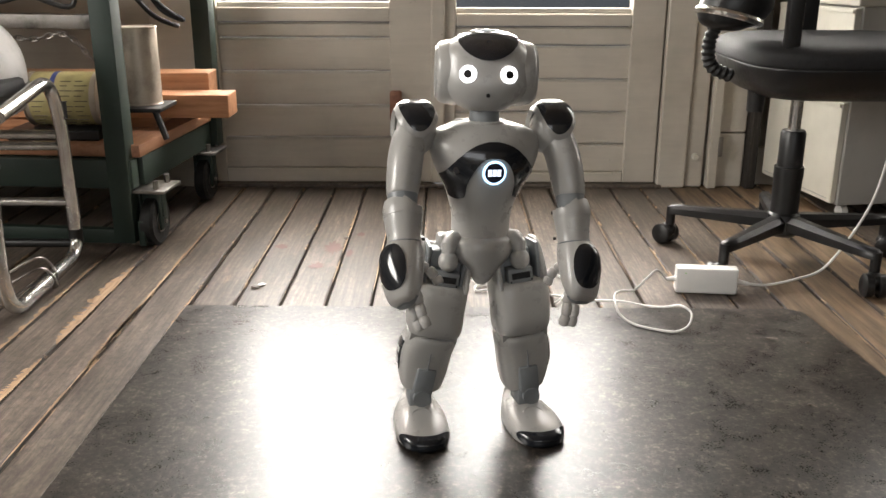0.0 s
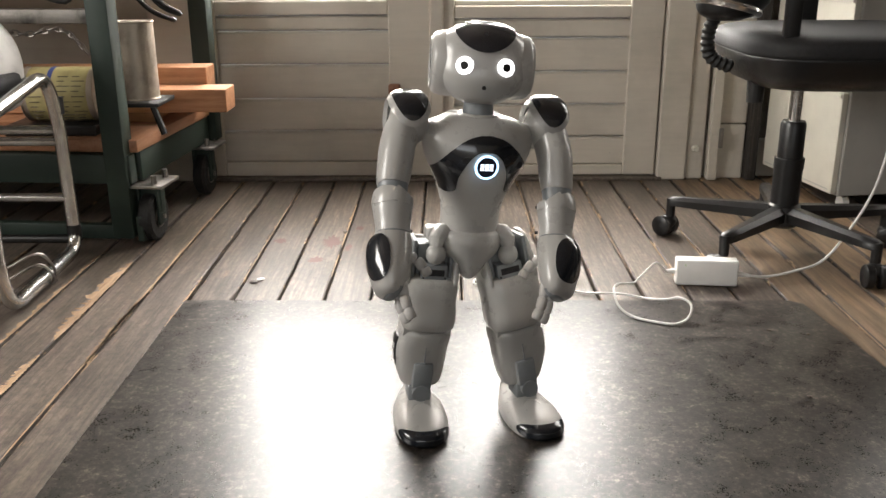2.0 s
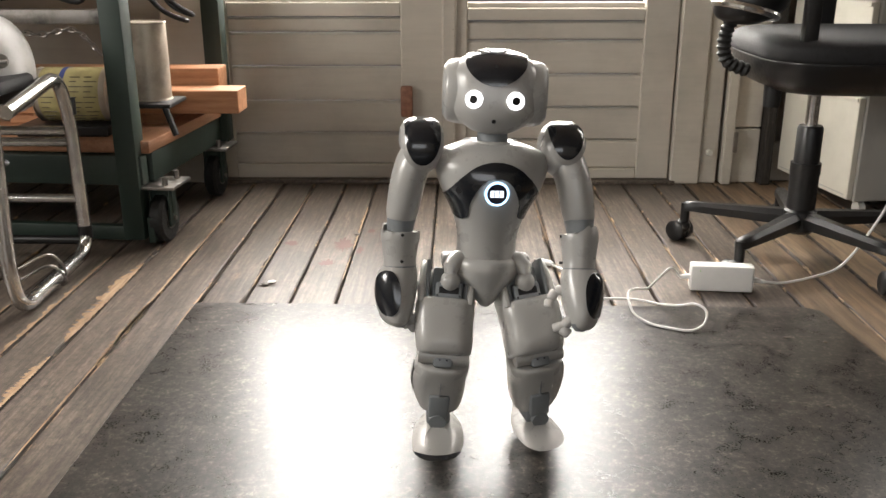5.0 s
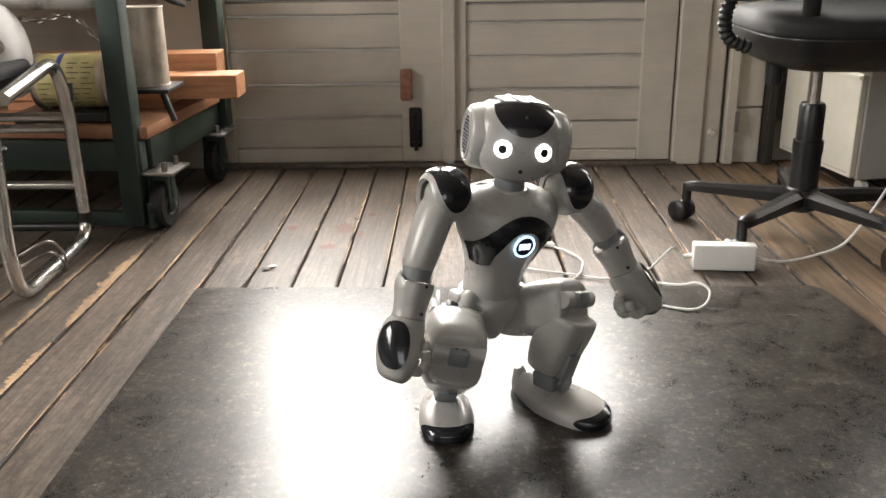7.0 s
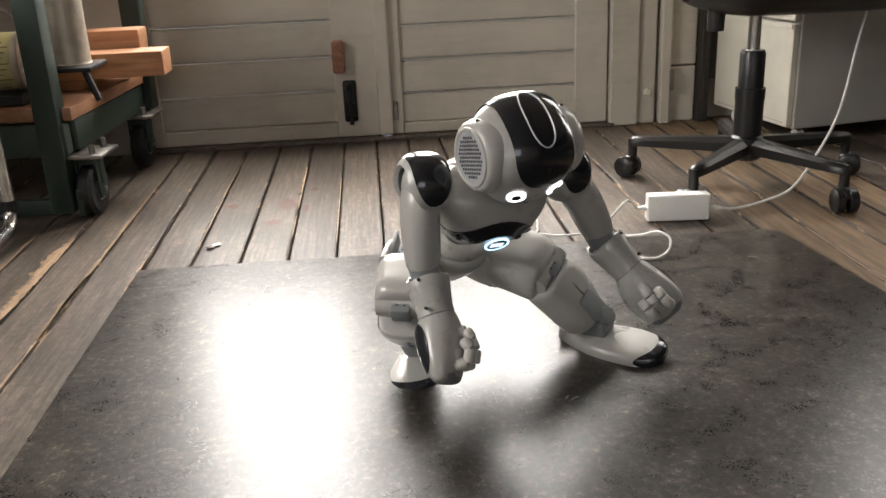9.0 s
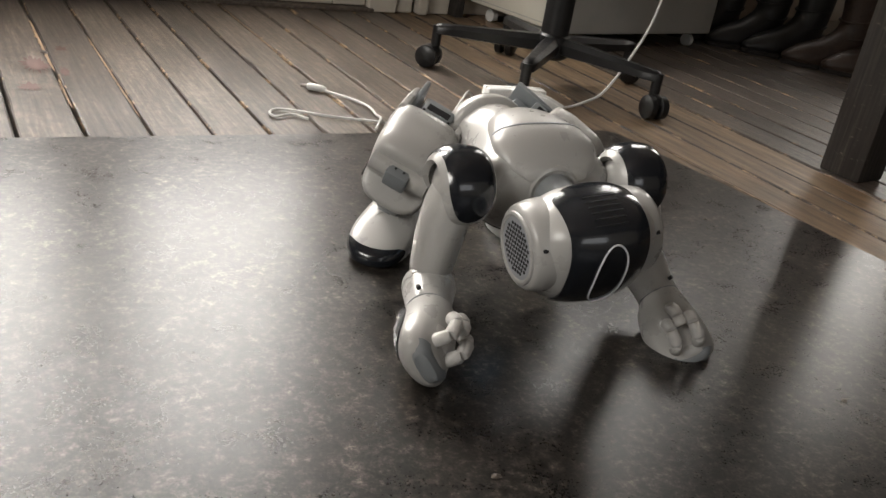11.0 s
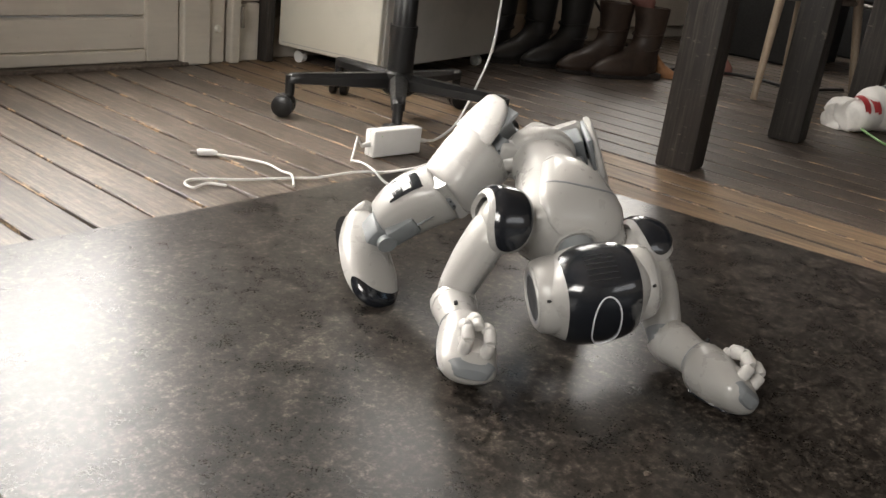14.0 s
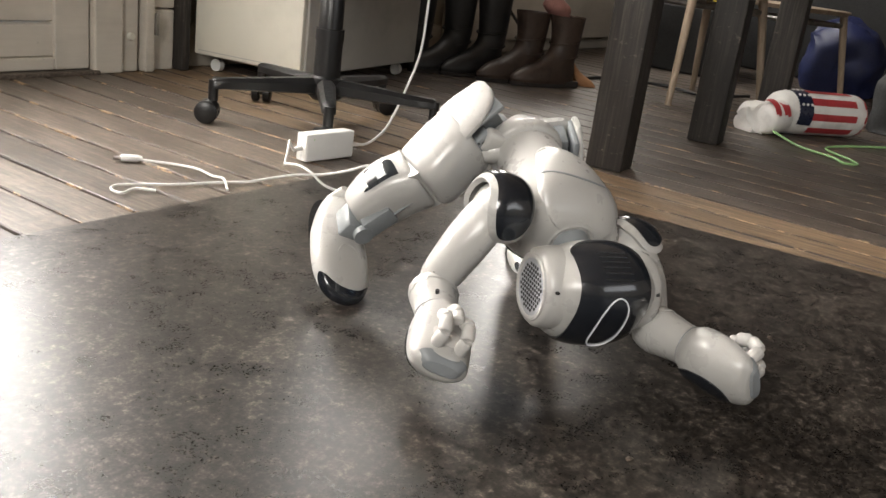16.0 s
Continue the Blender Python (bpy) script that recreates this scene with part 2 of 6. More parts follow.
M_TAN = plain("tan_suede", (0.34, 0.17, 0.08), 0.8, grime=0.2)
M_RED = plain("red_print", (0.36, 0.035, 0.04), 0.5)
M_BAGWHITE = plain("white_sack", (0.68, 0.66, 0.63), 0.5, grime=0.1)
M_NAVYBAG = plain("blue_sack", (0.008, 0.014, 0.065), 0.55)
M_YELLOW = plain("yellow_plastic", (0.72, 0.55, 0.03), 0.4)
M_LIME = plain("lime_cord", (0.35, 0.62, 0.25), 0.5)
M_IRON = plain("black_iron", (0.015, 0.014, 0.014), 0.5, 0.4)
M_HANDLE = wood("reddish_wood", (0.12, 0.05, 0.03), (0.20, 0.09, 0.055), (0.27, 0.13, 0.08), 0.5)


def glass_of():
    m, nt, bs = nodes_of("window_glass")
    bs.inputs["Base Color"].default_value = (1, 1, 1, 1)
    bs.inputs["Roughness"].default_value = 0.02
    bs.inputs["Transmission Weight"].default_value = 1.0
    bs.inputs["IOR"].default_value = 1.1
    return m


M_GLASS = glass_of()

# ---------------------------------------------------------------- mesh helpers


def link(name, bm, material, parent=None, smooth=True, label=""):
    bmesh.ops.recalc_face_normals(bm, faces=bm.faces)
    me = bpy.data.meshes.new(name)
    bm.to_mesh(me)
    bm.free()
    for p in me.polygons:
        p.use_smooth = smooth
    for mt in (material if isinstance(material, (list, tuple)) else [material]):
        me.materials.append(mt)
    if smooth:
        me.set_sharp_from_angle(angle=radians(38))
    ob = new(name, me)
    if parent is not None:
        ob.parent = parent
    if label:
        ob["label"] = label
    return ob


def part(name, bm, material, parent, label="", smooth=True):
    return link(name, bm, material, parent, smooth, label)


def thing(name, label, category, at=None, group="", kind=""):
    ob = new(name)
    ob.empty_display_size = 0.05
    if at is not None:
        ob.matrix_basis = at
    return tagged(ob, label, category, group, kind)


def box(lo, hi, bevel=0.0, bm=None, m=None, seg=2):
    bm = bm or bmesh.new()
    got = bmesh.ops.create_cube(bm, size=1.0)
    vs = got["verts"]
    for v in vs:
        v.co = Vector([lo[i] + (v.co[i] + 0.5) * (hi[i] - lo[i]) for i in range(3)])
    if bevel:
        es = list({e for v in vs for e in v.link_edges})
        out = bmesh.ops.bevel(bm, geom=es, offset=bevel, segments=seg, affect="EDGES", profile=0.5)
        vs = list({v for f in out["faces"] for v in f.verts} | {v for v in vs if v.is_valid})
    if m is not None:
        bmesh.ops.transform(bm, matrix=m, verts=vs)
    return bm


def rod(points, r, bm=None, n=10, caps=True):
    """A round bar along points; r is a radius, or one for each point."""
    bm = bm or bmesh.new()
    pts = [Vector(p) for p in points]
    rs = r if isinstance(r, (list, tuple)) else [r] * len(pts)
    rings, up = [], None
    for i, p in enumerate(pts):
        d = (pts[min(i + 1, len(pts) - 1)] - pts[max(i - 1, 0)]).normalized()
        if up is None:
            up = d.orthogonal().normalized()
        up = (up - d * up.dot(d)).normalized()
        side = d.cross(up)
        rings.append([bm.verts.new(p + rs[i] * (up * math.cos(a) + side * math.sin(a))) for a in (2 * math.pi * k / n for k in range(n))])
    for a, b in zip(rings, rings[1:]):
        for k in range(n):
            bm.faces.new((a[k], a[(k + 1) % n], b[(k + 1) % n], b[k]))
    if caps:
        bm.faces.new(rings[0][::-1])
        bm.faces.new(rings[-1])
    return bm


def curve(points, steps=6):
    """Points on a smooth curve through the given ones."""
    p = [Vector(q) for q in points]
    p = [2 * p[0] - p[1], *p, 2 * p[-1] - p[-2]]
    out = []
    for i in range(1, len(p) - 2):
        for k in range(steps):
            t = k / steps
            out.append(0.5 * (2 * p[i] + (p[i + 1] - p[i - 1]) * t + (2 * p[i - 1] - 5 * p[i] + 4 * p[i + 1] - p[i + 2]) * t * t
                              + (3 * p[i] - p[i - 1] - 3 * p[i + 1] + p[i + 2]) * t ** 3))
    return [*out, p[-2]]


def round_corners(points, r, steps=5):
    """A line of straight runs with rounded bends."""
    p = [Vector(q) for q in points]
    out = [p[0]]
    for a, b, c in zip(p, p[1:], p[2:]):
        d1, d2 = (a - b), (c - b)
        k = min(r, d1.length * 0.49, d2.length * 0.49)
        s, e = b + d1.normalized() * k, b + d2.normalized() * k
        for i in range(steps + 1):
            t = i / steps
            out.append((1 - t) ** 2 * s + 2 * t * (1 - t) * b + t * t * e)
    return [*out, p[-1]]


def loft(rings, axis="z", n=28, bm=None, power=2.0, fine=4, scale=1.0):
    """A smooth shell through oval sections: (place on the axis, centre a, centre b, half-size a, half-size b)."""
    bm = bm or bmesh.new()
    dense = curve_n(rings, fine)
    loops = []
    for s, ca, cb, ra, rb in dense:
        ring = []
        for k in range(n):
            t = 2 * math.pi * k / n
            c, d = math.cos(t), math.sin(t)
            a = ca + max(ra, 1e-4) * math.copysign(abs(c) ** (2 / power), c)
            b = cb + max(rb, 1e-4) * math.copysign(abs(d) ** (2 / power), d)
            co = {"z": (a, b, s), "x": (s, a, b), "y": (a, s, b)}[axis]
            ring.append(bm.verts.new(Vector(co) * scale))
        loops.append(ring)
    for a, b in zip(loops, loops[1:]):
        for k in range(n):
            bm.faces.new((a[k], a[(k + 1) % n], b[(k + 1) % n], b[k]))
    bm.faces.new(loops[0][::-1])
    bm.faces.new(loops[-1])
    return bm


def curve_n(rows, steps):
    """Smooth rows between the given rows of numbers."""
    a = np.array(rows, float)
    a = np.vstack([2 * a[0] - a[1], a, 2 * a[-1] - a[-2]])
    out = []
    for i in range(1, len(a) - 2):
        for k in range(steps):
            t = k / steps
            m1, m2 = (a[i + 1] - a[i - 1]) / 2, (a[i + 2] - a[i]) / 2
            out.append((2 * t ** 3 - 3 * t * t + 1) * a[i] + (t ** 3 - 2 * t * t + t) * m1 + (3 * t * t - 2 * t ** 3) * a[i + 1] + (t ** 3 - t * t) * m2)
    return [*out, a[-2]]


def ball(c, r, bm=None, u=20, v=12):
    bm = bm or bmesh.new()
    r = r if isinstance(r, (tuple, list)) else (r, r, r)
    m = Matrix.Translation(c) @ Matrix.Diagonal((*r, 1))
    bmesh.ops.create_uvsphere(bm, u_segments=u, v_segments=v, radius=1.0, matrix=m)
    return bm


def disc(c, normal, r, h, bm=None, n=24, r2=None):
    """A short cylinder from c along normal."""
    c, d = Vector(c), Vector(normal).normalized()
    return rod([c, c + d * h], [r, r if r2 is None else r2], bm, n)


def clipped(bm, keep, thick=0.0):
    """Keeps the faces whose centre passes the test, and gives the sheet some depth inwards."""
    bmesh.ops.delete(bm, geom=[f for f in bm.faces if not keep(f.calc_center_median())], context="FACES")
    if thick:
        bmesh.ops.recalc_face_normals(bm, faces=bm.faces)
        bmesh.ops.solidify(bm, geom=list(bm.faces), thickness=thick)
    return bm


def torus(c, normal, R, r, bm=None, n=28, k=8):
    bm = bm or bmesh.new()
    d = Vector(normal).normalized()
    u = d.orthogonal().normalized()
    w = d.cross(u)
    loops = []
    for i in range(n):
        a = 2 * math.pi * i / n
        e = u * math.cos(a) + w * math.sin(a)
        loops.append([bm.verts.new(Vector(c) + e * (R + r * math.cos(b)) + d * r * math.sin(b)) for b in (2 * math.pi * j / k for j in range(k))])
    for i in range(n):
        a, b = loops[i], loops[(i + 1) % n]
        for j in range(k):
            bm.faces.new((a[j], a[(j + 1) % k], b[(j + 1) % k], b[j]))
    return bm

# ---------------------------------------------------------------- the room
WALL_Y, X0, X1, Y0, TOP = 2.92, -2.3, 4.6, -2.5, 2.6


def slab(name, lo, hi, material, label, category="wall"):
    return tagged(link(name, box(lo, hi), material, None, False), label, category, kind="structure")


def wall_with_holes(name, along, at, lo, hi, holes, thick, material, label):
    """An upright wall with openings right through it; along 'x' or 'y'; holes: (from, to, sill, head)."""
    bm = bmesh.new()
    cuts = sorted({lo, hi, *[h[0] for h in holes], *[h[1] for h in holes]})
    for a, b in zip(cuts, cuts[1:]):
        hs = sorted([h for h in holes if h[0] <= a and b <= h[1]], key=lambda h: h[2])
        z = 0.0
        for h in [*hs, (0, 0, TOP, TOP)]:
            if h[2] - z > 1e-3:
                if along == "x":
                    box((a, at, z), (b, at + thick, h[2]), bm=bm)
                else:
                    box((at, a, z), (at + thick, b, h[2]), bm=bm)
            z = h[3]
    return tagged(link(name, bm, material, None, False), label, "wall", kind="structure")


DOOR_X0, DOOR_X1, DOOR_H = -0.60, 0.765, 2.05
wall_with_holes("wall_north", "x", WALL_Y + 0.03, X0, X1, [(DOOR_X0, DOOR_X1, 0.0, DOOR_H), (1.70, 2.50, 1.2, 2.3), (3.0, 3.9, 0.85, 2.1)], 0.14, M_WALL, "dull plastered wall with a double door")
wall_with_holes("wall_south", "x", Y0 - 0.14, X0, X1, [(-1.45, 1.15, 1.0, 2.1)], 0.14, M_WALL, "dull plastered wall with a window")
wall_with_holes("wall_west", "y", X0 - 0.14, Y0, WALL_Y + 0.03, [(0.05, 1.35, 1.0, 2.1)], 0.14, M_WALL, "dull plastered wall with a window")
# coloured dark so that it throws little light back into the room
slab("wall_east", (X1, Y0, 0), (X1 + 0.14, WALL_Y + 0.03, TOP), M_DIM, "end wall, its shade put into a dark colour")
slab("ceiling", (X0 - 0.14, Y0 - 0.14, TOP), (X1 + 0.14, WALL_Y + 0.17, TOP + 0.1), M_CEIL, "plain painted ceiling", "ceiling")
ground = slab("ground", (-60, -60, -0.4), (60, 60, -0.3), M_UNDER, "dark ground under the building", "ground")
subfloor = slab("subfloor", (X0, Y0, -0.06), (X1, WALL_Y + 0.17, -0.024), M_UNDER, "dark gap-filled subfloor under the boards", "floor")


def window(name, along, at, a, b, sill, head, bars):
    """A framed window with panes and glazing bars in a wall's opening."""
    w = thing(name, "white painted window with small panes", "window", kind="structure")

    def piece(pname, lo, hi, mt):
        if along == "x":
            part(pname, box((lo[0], at + 0.05 - hi[2], lo[1]), (hi[0], at + 0.05 + hi[2], hi[1]), 0.002), mt, w, smooth=False)
        else:
            part(pname, box((at - 0.07 - hi[2], lo[0], lo[1]), (at - 0.07 + hi[2], hi[0], hi[1]), 0.002), mt, w, smooth=False)
    t = 0.04
    piece("window_frame", (a, sill), (a + t, head, 0.03), M_PAINT)
    piece("window_frame", (b - t, sill), (b, head, 0.03), M_PAINT)
    piece("window_frame", (a + t, sill), (b - t, sill + t, 0.03), M_PAINT)
    piece("window_frame", (a + t, head - t), (b - t, head, 0.03), M_PAINT)
    for i in range(1, bars):
        c = a + (b - a) * i / bars
        piece("glazing_bar", (c - 0.012, sill + t), (c + 0.012, head - t, 0.015), M_PAINT)
    c = (sill + head) / 2
    for i in range(bars):
        l, r = a + (b - a) * i / bars + 0.014, a + (b - a) * (i + 1) / bars - 0.014
        piece("glazing_bar", (l, c - 0.012), (r, c + 0.012, 0.013), M_PAINT)
    return w


window("window_1", "x", WALL_Y + 0.03, 1.70, 2.50, 1.2, 2.3, 2)
window("window_4", "x", WALL_Y + 0.03, 3.0, 3.9, 0.85, 2.1, 2)
window("window_2", "x", Y0 - 0.12, -1.45, 1.15, 1.0, 2.1, 6)
window("window_3", "y", X0 + 0.0, 0.05, 1.35, 1.0, 2.1, 3)


def leaf(name, x0, x1, stile_l, stile_r, with_bolt, boards, glass):
    """One leaf of the double door: stiles, rails, lapped boards below and a glazed upper half."""
    d = thing(name, "old white-painted boarded door leaf with glazed top", "door", kind="structure")
    y, f = WALL_Y, 0.045
    def bar(n, lo, hi, yy=0.0, bev=0.004, mt=M_PAINT):
        return part(n, box((lo[0], y - yy, lo[1]), (hi[0], y + f, hi[1]), bev), mt, d, smooth=False)
    bar("stile", (x0, 0.012), (x0 + stile_l, DOOR_H - 0.02), 0.012)
    bar("stile", (x1 - stile_r, 0.012), (x1, DOOR_H - 0.02), 0.012)
    a, b = x0 + stile_l, x1 - stile_r
    bar("rail", (a, 0.012), (b, boards[0]), 0.011)
    bar("rail", (a, boards[-1]), (b, glass - 0.015), 0.010)
    bar("rail", (a, DOOR_H - 0.14), (b, DOOR_H - 0.02), 0.011)
    for lo, hi in zip(boards, boards[1:]):
        bm = bmesh.new()
        prof = [(y + 0.030, lo), (y + 0.030, hi - 0.004), (y + 0.006, hi - 0.004), (y - 0.002, hi - 0.009), (y - 0.002, lo + 0.004), (y + 0.004, lo)]
        l = [bm.verts.new((a, *p)) for p in prof]
        r = [bm.verts.new((b, *p)) for p in prof]
        for k in range(len(prof)):
            q = (k + 1) % len(prof)
            bm.faces.new((l[k], l[q], r[q], r[k]))
        bm.faces.new(l)
        bm.faces.new(r[::-1])
        part("board", bm, M_PAINT, d, smooth=False)
    bar("glazing_bead", (a, glass - 0.015), (b, glass), -0.006, 0.003)
    pane = part("pane", box((a, y + 0.03, glass), (b, y + 0.034, DOOR_H - 0.14)), M_GLASS, d, smooth=False)
    pane.visible_shadow = False
    if with_bolt:
        h = part("door_handle", box((-0.043, y - 0.046, 0.203), (-0.008, y - 0.014, 0.293), 0.006), M_HANDLE, d, "worn reddish wooden pull")
        bm = box((-0.020, y - 0.020, 0.058), (0.018, y - 0.012, 0.178), 0.006)
        rod([(0, y - 0.026, 0.05), (0, y - 0.026, 0.17)], 0.006, bm)
        for z in (0.075, 0.115, 0.158):
            torus((0, y - 0.024, z), (0, 0, 1), 0.009, 0.004, bm, 12, 6)
        part("bolt", bm, M_IRON, d, "black iron sliding bolt")
    return d


leaf("door_1", -0.595, 0.088, 0.05, 0.130, True, (0.055, 0.150, 0.247, 0.349, 0.446, 0.490), 0.545)
leaf("door_2", 0.112, 0.760, 0.040, 0.097, False, (0.043, 0.130, 0.228, 0.325, 0.423, 0.478), 0.528)
astragal = part("closing_strip", box((0.078, WALL_Y - 0.030, 0.014), (0.120, WALL_Y - 0.0125, 2.0), 0.006), M_PAINT, bpy.data.objects["door_1"], smooth=False)
bm = box((0.122, WALL_Y - 0.020, 0.055), (0.136, WALL_Y - 0.0125, 0.11), 0.003)
part("keep", bm, M_STEEL, bpy.data.objects["door_2"], "small dull latch keep", False)


def trim(name, lo, hi, label, bev=0.005, mt=M_PAINT):
    return tagged(link(name, box(lo, hi, bev), mt, None, False), label, "trim", kind="structure")


trim("door_sill", (-0.62, WALL_Y - 0.035, -0.004), (0.78, WALL_Y + 0.16, 0.010), "worn threshold board under the double door", mt=M_PLANK)
trim("door_jamb_east", (0.765, WALL_Y - 0.030, 0), (0.850, WALL_Y + 0.03, 2.12), "white painted door jamb, chipped at the foot")
trim("casing_east", (0.852, WALL_Y - 0.018, 0), (0.905, WALL_Y + 0.03, 2.12), "white painted casing board with a round knob")
trim("casing_strip_east", (0.915, WALL_Y - 0.038, 0), (0.945, WALL_Y + 0.03, 2.12), "white painted pipe chase, chipped")
trim("casing_panel_lower", (0.947, WALL_Y - 0.012, 0), (1.028, WALL_Y + 0.03, 0.165), "white painted lower panel beside the door")
trim("casing_panel_upper", (0.947, WALL_Y - 0.012, 0.169), (1.028, WALL_Y + 0.03, 2.12), "white painted upper panel beside the door")
trim("casing_corner", (1.030, WALL_Y - 0.045, 0), (1.06, WALL_Y + 0.03, 2.12), "dark stained corner post", mt=M_BENCH)
trim("door_jamb_west", (-0.735, WALL_Y - 0.030, 0), (-0.600, WALL_Y + 0.03, 2.12), "white painted door jamb behind the cart")
trim("door_head", (-0.735, WALL_Y - 0.030, 2.055), (0.850, WALL_Y + 0.028, 2.12), "white painted door head")
knob = tagged(link("knob", disc((0.879, WALL_Y - 0.018, 0.095), (0, -1, 0), 0.011, 0.012, r2=0.008), M_CREAM), "small round painted knob on the casing", "knob")
hinge = tagged(link("hinge", box((0.940, WALL_Y - 0.046, 0.10), (0.952, WALL_Y - 0.039, 0.16), 0.002), M_STEEL, None, False), "small rusty hinge leaf beside the door", "hinge")

trim("low_panel", (2.36, WALL_Y - 0.02, 0.06), (3.92, WALL_Y + 0.011, 0.80), "pale painted panel below the far window")
for nm, lo, hi in (("baseboard_west", (X0, WALL_Y + 0.012, 0), (-0.736, WALL_Y + 0.0295, 0.12)), ("baseboard_east", (1.062, WALL_Y + 0.012, 0), (X1, WALL_Y + 0.0295, 0.12))):
    trim(nm, lo, hi, "plain painted baseboard along the wall")

# ---------------------------------------------------------------- the board on the floor


def floor_panel():
    p = thing("floor_panel", "large dark brown film-faced board lying on the floorboards", "board")
    bm = bmesh.new()
    z0, z1, c = 0.0012, 0.0125, 0.02
    out = [(-0.392, 1.886), (0.800, 1.876), (0.824, 1.860), (1.05, -0.25), (-0.405, -0.25)]
    rings = []
    for ins, z in ((0, z0), (0, z1 - 0.002), (0.002, z1)):
        cx, cy = 0.3, 0.8
        rings.append([bm.verts.new((x + math.copysign(ins, cx - x), y + math.copysign(ins, cy - y), z)) for x, y in out])
    n = len(out)
    for a, b in zip(rings, rings[1:]):
        for k in range(n):
            bm.faces.new((a[k], a[(k + 1) % n], b[(k + 1) % n], b[k]))
    bm.faces.new(rings[0][::-1])
    bm.faces.new(rings[-1])
    part("sheet", bm, M_FILM, p, smooth=False)
    return p


PANEL_TOP = 0.0125
floor_panel()


def crumb(x, y, z, s, mt, label):
    bm = bmesh.new()
    bmesh.ops.create_icosphere(bm, subdivisions=1, radius=s)
    for v in bm.verts:
        v.co = Vector((v.co.x * random.uniform(0.7, 2.2), v.co.y * random.uniform(0.6, 1.6), v.co.z * 0.35 + s * 0.3)) + Vector((x, y, z))
    return tagged(link("chip", bm, mt, None, False), label, "debris", group="debris on the floor")


for x, y in ((0.713, 1.728), (0.775, 1.71), (0.689, 1.475), (0.765, 1.307), (0.48, 1.05), (0.30, 0.86), (0.06, 1.06)):
    crumb(x, y, PANEL_TOP, 0.0035, M_PLANK, "small dark splinter of wood on the board")
crumb(-0.282, 2.017, 0.001, 0.008, M_PLANK, "curled dark wood chip on the floorboards")
crumb(-0.270, 2.030, 0.001, 0.006, M_WHITE, "pale scrap on the floorboards")
crumb(-0.125, 2.366, 0.001, 0.006, M_PLANK, "dark splinter across a gap in the floorboards")

# ---------------------------------------------------------------- green cart


def caster_wheel(parent, x, y, r, w, top, mt=M_RUBBER):
    c = part("caster", box((x - w * 0.9, y - 0.012, r * 1.2), (x + w * 0.9, y + 0.012, top), 0.004), M_GREEN, parent, "green steel caster fork")
    wheel = rod([(x - w / 2, y, r), (x - w / 2 + 0.006, y, r), (x + w / 2 - 0.006, y, r), (x + w / 2, y, r)], [r - 0.007, r, r, r - 0.007], None, 28)
    part("tyre", wheel, mt, c, "black rubber tyre")
    part("hub", rod([(x - w / 2 - 0.002, y, r), (x + w / 2 + 0.002, y, r)], r * 0.45, None, 16), M_STEEL, c)
    for s in (-1, 1):
        xs = x + s * (w / 2 + 0.006)
        part("fork_arm", box((xs - 0.003, y - 0.022, r * 0.7), (xs + 0.003, y + 0.022, top - 0.004), 0.002), M_GREEN, c)
    part("axle_bolt", rod([(x - w / 2 - 0.014, y, r), (x + w / 2 + 0.014, y, r)], 0.006, None, 8), M_STEEL, c)
    return c


CART_R, CART_F, CART_B, CART_L = -0.555, 2.265, 2.80, -1.45


